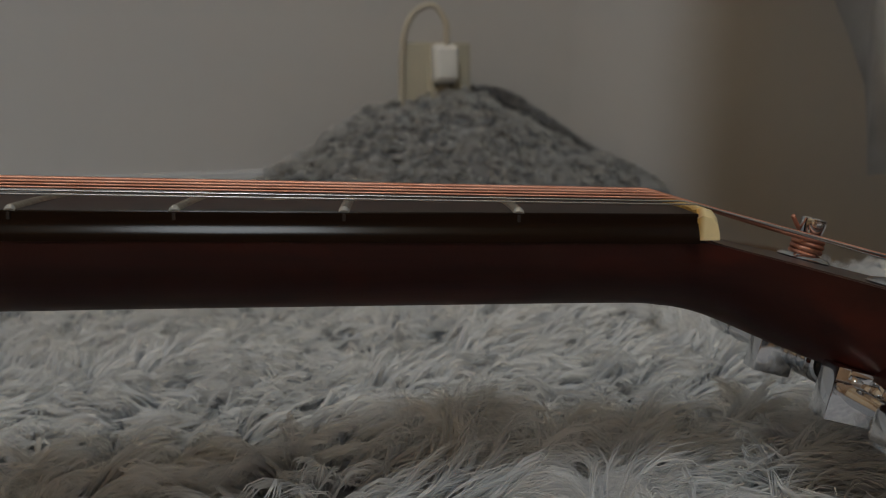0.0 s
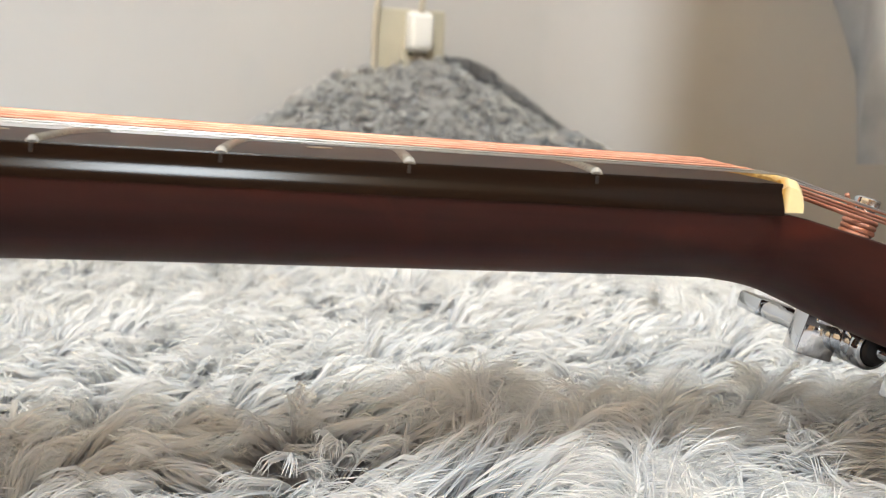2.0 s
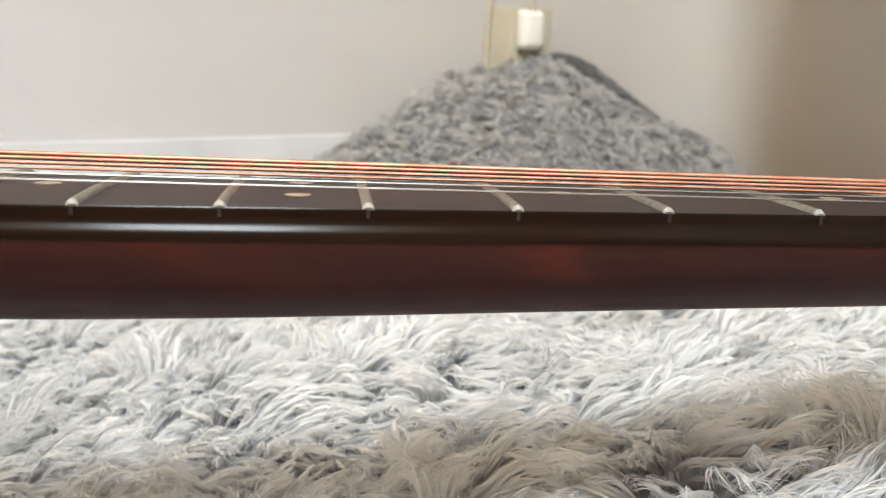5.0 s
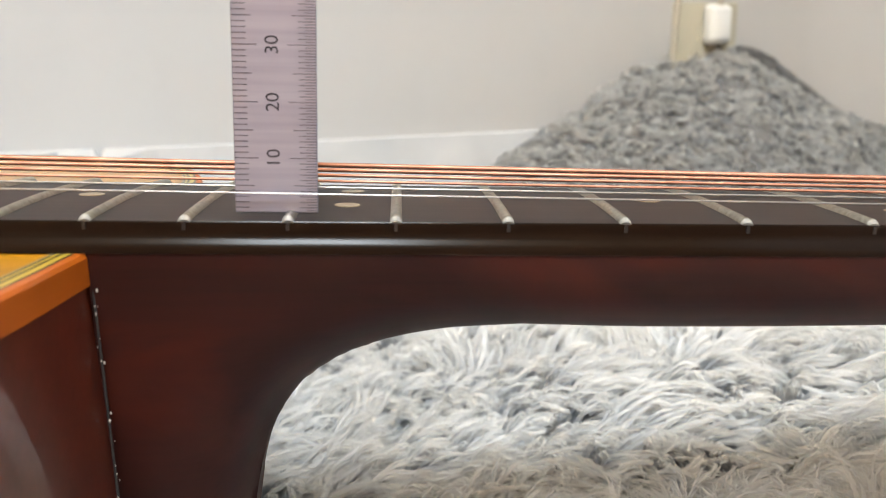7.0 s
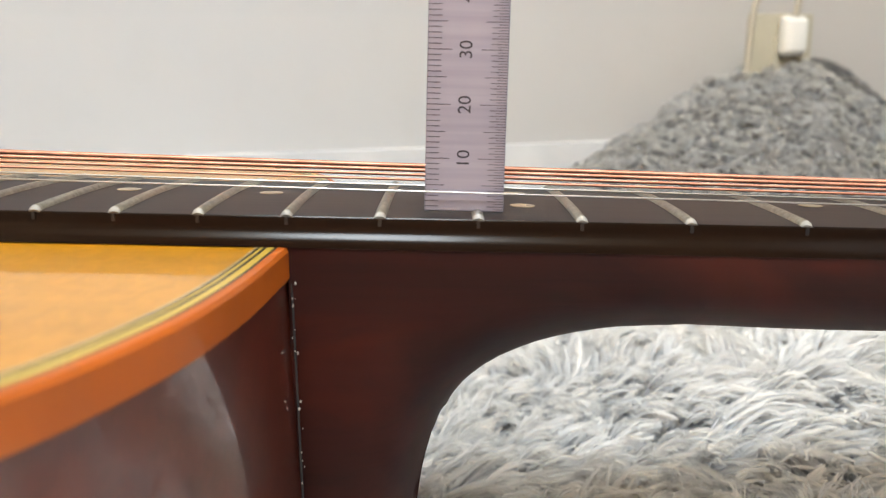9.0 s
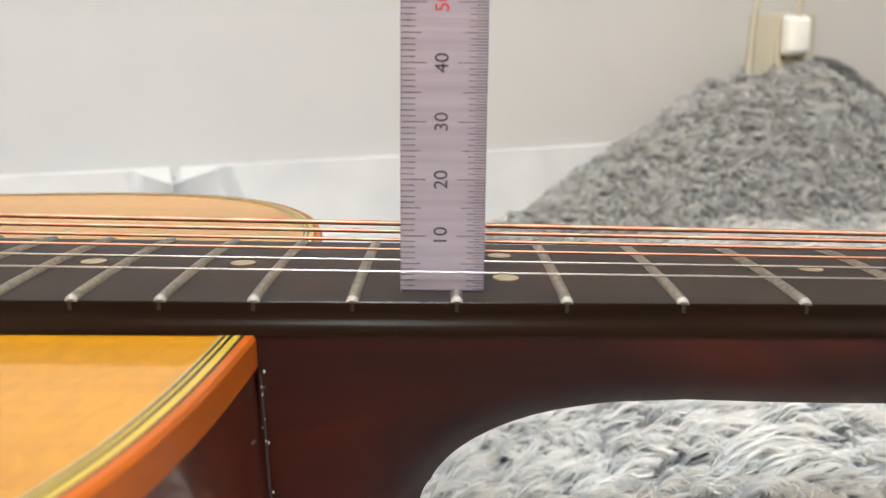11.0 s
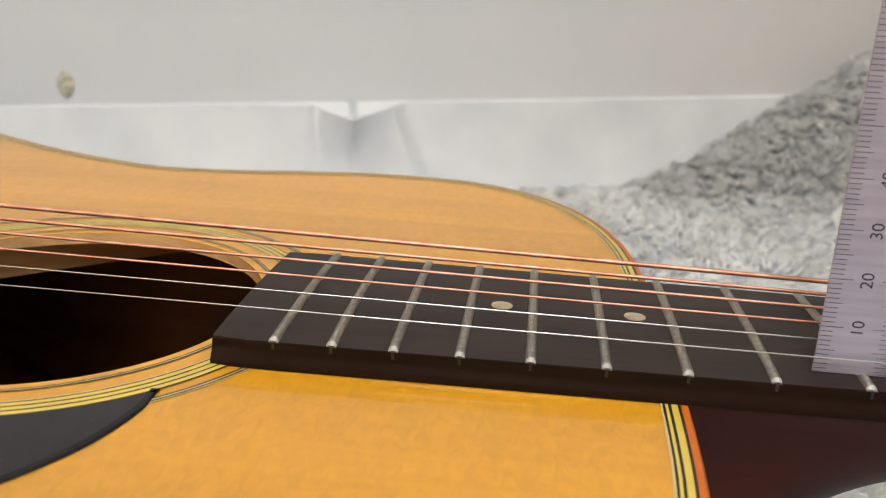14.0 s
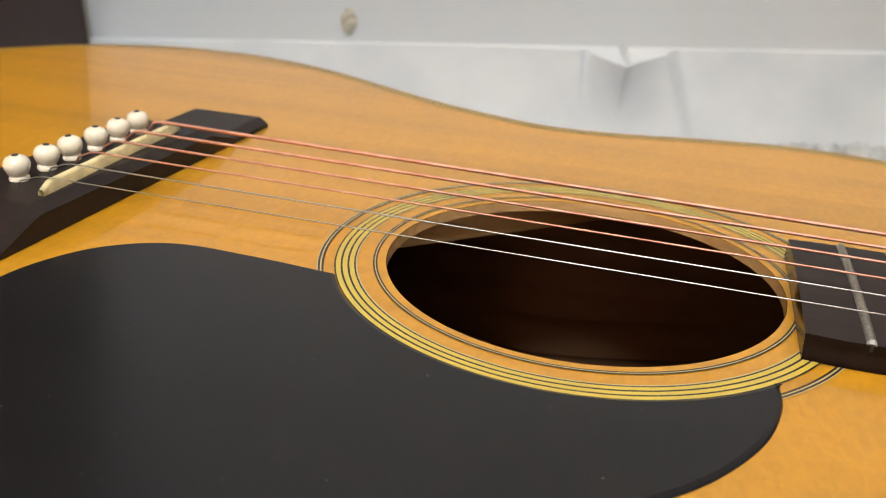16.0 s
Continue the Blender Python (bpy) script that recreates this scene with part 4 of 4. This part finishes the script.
def headstock():
    half = np.vstack([[(0.037, 0.0), (0.037, head_half(0.037) - 0.0006)], HEAD_HALF[HEAD_HALF[:, 0] > 0.041]])
    loop = [tuple(p) for p in half] + [(x, -y) for x, y in half[::-1][1:-1]]
    rows = [[(x, y, -0.0186) for x, y in loop], [(x, y, -0.0012) for x, y in loop], [(x * 0.998 + 0.0001, y * 0.985, -0.0001) for x, y in loop]]
    v, f = loft(rows, True)
    n = len(loop)
    f.append(tuple(range(n)))
    f.append(tuple(range(2 * n, 3 * n)))
    me = mesh_of("headstock", v, f, NECK_WOOD)
    me.set_sharp_from_angle(angle=radians(40))
    head = part("headstock", me, guitar, "dark red-brown headstock", HEAD)
    side = [(x, y - 0.0010) for x, y in HEAD_HALF if 0.002 < x < 0.18] + [(0.184, 0.012)]
    face = side + [(x, -y) for x, y in side[::-1]]
    n = len(face)
    part("face_veneer", mesh_of("face_veneer", [(x, y, 0.0) for x, y in face] + [(x, y, 0.0004) for x, y in face],
                                loft([[(x, y, 0.0) for x, y in face], [(x, y, 0.0004) for x, y in face]], True)[1] + [tuple(range(n, 2 * n))], HEAD_FACE, False), head, "dark veneer on the headstock")


POSTS = [(0.0397, 1), (0.080, 1), (0.118, 1), (0.0397, -1), (0.080, -1), (0.118, -1)]
POST_Y = 0.0212


def tuner(at, sign):
    m = HEAD @ pose(at, sign * POST_Y, 0)
    root = part("tuning_machine", lathe_mesh("washer", [(0.0005, 0.0002), (0.0062, 0.0002), (0.0066, 0.0008), (0.0058, 0.0016), (0.0034, 0.0022), (0.0008, 0.0022)], CHROME, 28), guitar,
                "chrome tuning machine", m)
    part("post", lathe_mesh("post", [(0.0005, 0.0), (0.0031, 0.0), (0.0029, 0.003), (0.0025, 0.0048), (0.0025, 0.0062), (0.0028, 0.0082), (0.0031, 0.0103), (0.0031, 0.0109), (0.0028, 0.0112), (0.0020, 0.0110), (0.0004, 0.0107)],
                             CHROME, 24), root)
    s = sign
    dx, dz = (0.0080, -0.0018) if sign > 0 else (0.0012, 0.0)
    part("mounting_plate", from_bm("mounting_plate", box_bm((0.0140, 0.0085, 0.0024), 0.0008, 2, (dx - 0.0029, s * 0.003, -0.0182 + dz)), CHROME), root)
    part("plate_screw", lathe_mesh("plate_screw", [(0.0003, 0.0), (0.0016, 0.0), (0.0014, 0.0006), (0.0003, 0.0009)], CHROME, 14), root, at=pose(dx - 0.0076, s * 0.003, -0.0193 + dz, 180, 0, 0))
    part("gear_housing", from_bm("gear_housing", box_bm((0.0100, 0.0068, 0.0112), 0.0005, 2, (dx - 0.0072, s * 0.0032, -0.0226 + dz)), CHROME), root)
    axis = pose(dx + 0.0016, s * 0.0032 - 0.0010, -0.0212 + dz, 0, 0, -80) @ pose(0, 0, 0, 0, 90, 0)
    part("worm_cover", lathe_mesh("worm_cover", [(0.0008, 0), (0.0052, 0), (0.0056, 0.0008), (0.0054, 0.0030), (0.0053, 0.0034), (0.0056, 0.0038), (0.0056, 0.0080), (0.0052, 0.0088), (0.0044, 0.0090), (0.0040, 0.0082), (0.0005, 0.0080)], CHROME, 28), root, at=axis)
    part("bushing", lathe_mesh("bushing", [(0.0004, 0), (0.0041, 0), (0.0041, 0.0016), (0.0034, 0.0024), (0.0004, 0.0028)], DARK_RUBBER, 20), root, "black rubber bushing", axis @ pose(0, 0, 0.0078))
    part("worm_shaft", lathe_mesh("worm_shaft", [(0.0003, 0), (0.0017, 0), (0.0017, 0.0050), (0.0013, 0.0056), (0.0003, 0.0058)], CHROME, 16), root, at=axis @ pose(0, 0, 0.0102))
    part("shaft", lathe_mesh("shaft", [(0.0004, 0), (0.0021, 0), (0.0021, 0.014), (0.0026, 0.015), (0.0026, 0.020), (0.0004, 0.020)], CHROME, 16), root, at=pose(dx - 0.0072, s * 0.006, -0.0222 + dz, -90 * s, 0, 0))
    size, bevel, shift = ((0.0115, 0.0130, 0.0050), 0.0010, 0.0032) if sign > 0 else ((0.0185, 0.0150, 0.0085), 0.0022, 0.0)
    part("button", from_bm("button", box_bm(size, bevel, 2, (dx - 0.0072 + shift, s * 0.0345, -0.0222 + dz)), CHROME), root)


STRING_NUT = [-0.0183, -0.0110, -0.0037, 0.0037, 0.0110, 0.0183]
STRING_SADDLE = [-0.0298, -0.0179, -0.0060, 0.0060, 0.0179, 0.0298]
GAUGE = [0.00031, 0.00042, 0.00062, 0.00082, 0.00107, 0.00136]
BRIDGE_Y = 0.003
SADDLE_TOP = 0.1062


def strings():
    order = [3, 4, 5, 2, 1, 0]       # which post each string goes to, from the thin one up
    for k in range(6):
        g = GAUGE[k]
        head_at, sign = POSTS[order[k]]
        base = HEAD @ Vector((head_at, sign * POST_Y, 0))
        up = (HEAD.to_3x3() @ Vector((0, 0, 1))).normalized()
        along = (HEAD.to_3x3() @ Vector((1, 0, 0))).normalized()
        across = Vector((0, 1, 0))
        y_s = STRING_SADDLE[k] + 0.0012
        sx = -0.6468 - 0.0034 * k / 5
        z_nut = 0.1010 + g / 2
        pin = Vector((-0.6580, y_s, TOP + 0.0095))
        pts = [pin + Vector((0.0, 0, -0.002)), pin + Vector((0.002, 0, 0.0012)), Vector((sx - 0.004, y_s, SADDLE_TOP - 0.0005 + g / 2)), Vector((sx - 0.0012, y_s, SADDLE_TOP + g / 2)), Vector((sx + 0.0010, y_s, SADDLE_TOP + g / 2))]
        steps = 30
        a, b = Vector((sx + 0.001, y_s, SADDLE_TOP + g / 2)), Vector((0.0006, STRING_NUT[k], z_nut))
        pts += [a.lerp(b, j / steps) for j in range(1, steps + 1)]
        pts.append(Vector((0.0032, STRING_NUT[k], z_nut - 0.0006)))
        r = 0.0028 + g / 2
        inner = -sign
        coil = base + up * 0.0058
        pts.append(coil + across * (inner * r) - along * 0.004)
        turns = 2.6 if k < 3 else 3.2
        for j in range(int(turns * 14)):
            w = 2 * math.pi * j / 14
            pts.append(coil + across * (inner * r * math.cos(w)) + along * (r * math.sin(w)) - up * (g * 0.95 * j / 14))
        material = COPPER if k > 1 else STEEL_WIRE
        if k > 1:
            # wound strings: fine ridges round a core
            fine, radii = [], []
            pitch = 0.00062 if g > 0.001 else 0.00052
            for p, q in zip(pts, pts[1:]):
                n = max(1, int((q - p).length / pitch * 2))
                fine += [p.lerp(q, j / n) for j in range(n)]
            radii = [g / 2 * (1.03 if j % 2 else (0.78 if g > 0.001 else 0.84)) for j in range(len(fine))]
            v, f = tube(fine, radii, 9)
        else:
            v, f = tube(pts, g / 2, 6)
        root = part("string", mesh_of("string", v, f, material), guitar, "copper-wound string" if k > 1 else "plain steel string")
        if k > 1:
            tail = [coil + across * (-inner * r) + up * 0.001, coil + across * (-inner * 0.001) - along * 0.0034 + up * 0.0026, coil - along * 0.0058 + up * 0.0048]
            tv, tf = tube(spline(tail, 8), g / 2 * 0.9, 6)
            part("string_end", mesh_of("string_end", tv, tf, material), root)


def bridge():
    cy = BRIDGE_Y
    rows = []
    for y in np.concatenate([np.linspace(-0.082, -0.043, 14), np.linspace(-0.041, 0.052, 10), np.linspace(0.054, 0.082, 12)]):
        a = abs(y)
        high = 0.0090
        if a > 0.042:
            k = min(1.0, (a - 0.042) / 0.016)
            high = 0.0090 - 0.0055 * (1 - math.cos(k * math.pi / 2)) ** 0.6 if y < 0 else 0.0090 - 0.0052 * k
        x0, x1 = -0.6412, -0.6745
        c = 0.0022
        rows.append([(x0, y + cy, TOP + 0.0002), (x0, y + cy, TOP + high - c), (x0 - c * 1.6, y + cy, TOP + high), (x1 + c, y + cy, TOP + high), (x1, y + cy, TOP + high - c), (x1, y + cy, TOP + 0.0002)])
    v, f = loft(rows)
    f.append(tuple(range(6)))
    f.append(tuple(range(len(v) - 6, len(v))))
    me = mesh_of("bridge", v, f, ROSEWOOD)
    me.set_sharp_from_angle(angle=radians(28))
    root = part("bridge", me, guitar, "dark rosewood bridge")
    rows = []
    for y in np.linspace(-0.0355, 0.0355, 24):
        e = abs(y) / 0.0355
        top = SADDLE_TOP - 0.0003 - 0.0018 * max(0.0, (e - 0.88) / 0.12) ** 2
        x = -0.6485 - 0.0022 * y / 0.0355
        rows.append([(x + dx, y + cy, z) for dx, z in ((-0.0010, TOP + 0.007), (-0.0010, top - 0.0008), (-0.0005, top), (0.0005, top), (0.0010, top - 0.0008), (0.0010, TOP + 0.007))])
    v, f = loft(rows)
    f.append(tuple(range(6)))
    f.append(tuple(range(len(v) - 6, len(v))))
    part("saddle", mesh_of("saddle", v, f, BONE), root, "yellowed bone saddle")
    prof = [(0.0005, -0.004), (0.0024, -0.004), (0.0025, 0.0003), (0.0027, 0.0005), (0.0027, 0.0012), (0.0023, 0.0017), (0.0029, 0.0025), (0.0034, 0.0037), (0.0036, 0.0048), (0.0033, 0.0059),
            (0.0026, 0.0068), (0.0015, 0.0073), (0.0004, 0.0074)]
    for k in range(6):
        tilt = random.Random(k).uniform(-4, 4)
        pin = part("bridge_pin", lathe_mesh("bridge_pin", prof, IVORY, 24), root, "ivory plastic bridge pin", pose(-0.6600, STRING_SADDLE[k] * 0.92 + cy, TOP + 0.0088, tilt, -tilt * 0.7))
        part("pin_dot", lathe_mesh("pin_dot", [(0.0002, 0.0070), (0.0010, 0.0071), (0.0009, 0.0076), (0.0002, 0.0077)], SLOT, 12), pin, "black dot")


build_body()
rosette()
pickguard()
neck()
fingerboard()
nut()
headstock()
for at, sign in POSTS:
    tuner(at, sign)
strings()
bridge()


# ---- the ruler ----
def ruler():
    z0 = 0.1000
    root = thing("steel_ruler", "steel millimetre ruler standing upright on the fingerboard", "ruler", LEAN @ pose(-0.3251, -0.0218, z0))
    bm = box_bm((0.0150, 0.0005, 0.150), 0.0002, 1, (0, 0, 0.075))
    part("blade", from_bm("blade", bm, RULER_STEEL, False), root)
    front = -0.00033
    v, f = [], []

    def tick(x0, x1, z, t):
        o = len(v)
        v.extend([(x0, front, z - t), (x1, front, z - t), (x1, front, z + t), (x0, front, z + t)])
        f.append((o, o + 1, o + 2, o + 3))
    for mm in range(1, 150):
        long = 0.0044 if mm % 10 == 0 else 0.0035 if mm % 5 == 0 else 0.0025
        tick(-0.0074, -0.0074 + long, mm * 0.001, 0.000065)
        tick(0.0074 - (0.0050 if mm % 10 == 0 else 0.0042 if mm % 5 == 0 else 0.0031), 0.0074, mm * 0.001, 0.000055)
        tick(0.0074 - 0.0019, 0.0074, (mm - 0.5) * 0.001, 0.000045)
    part("graduation", mesh_of("graduation", v, f, INK, False), root, "black millimetre graduations")["kind"] = "stuff"
    for cm in range(1, 15):
        data = bpy.data.curves.new("numeral", "FONT")
        data.body, data.size, data.align_x, data.align_y = str(cm * 10), 0.0034, "CENTER", "CENTER"
        tmp = bpy.data.objects.new("numeral", data)
        scene.collection.objects.link(tmp)
        dg = bpy.context.evaluated_depsgraph_get()
        me = bpy.data.meshes.new_from_object(tmp.evaluated_get(dg))
        bpy.data.objects.remove(tmp)
        me.materials.clear()
        me.materials.append(RED_INK if cm % 5 == 0 else INK)
        part("numeral", me, root, "", pose(-0.0003, front, cm * 0.010, 90, 0, 0) @ pose(0, 0, 0, 0, 0, 90))


ruler()
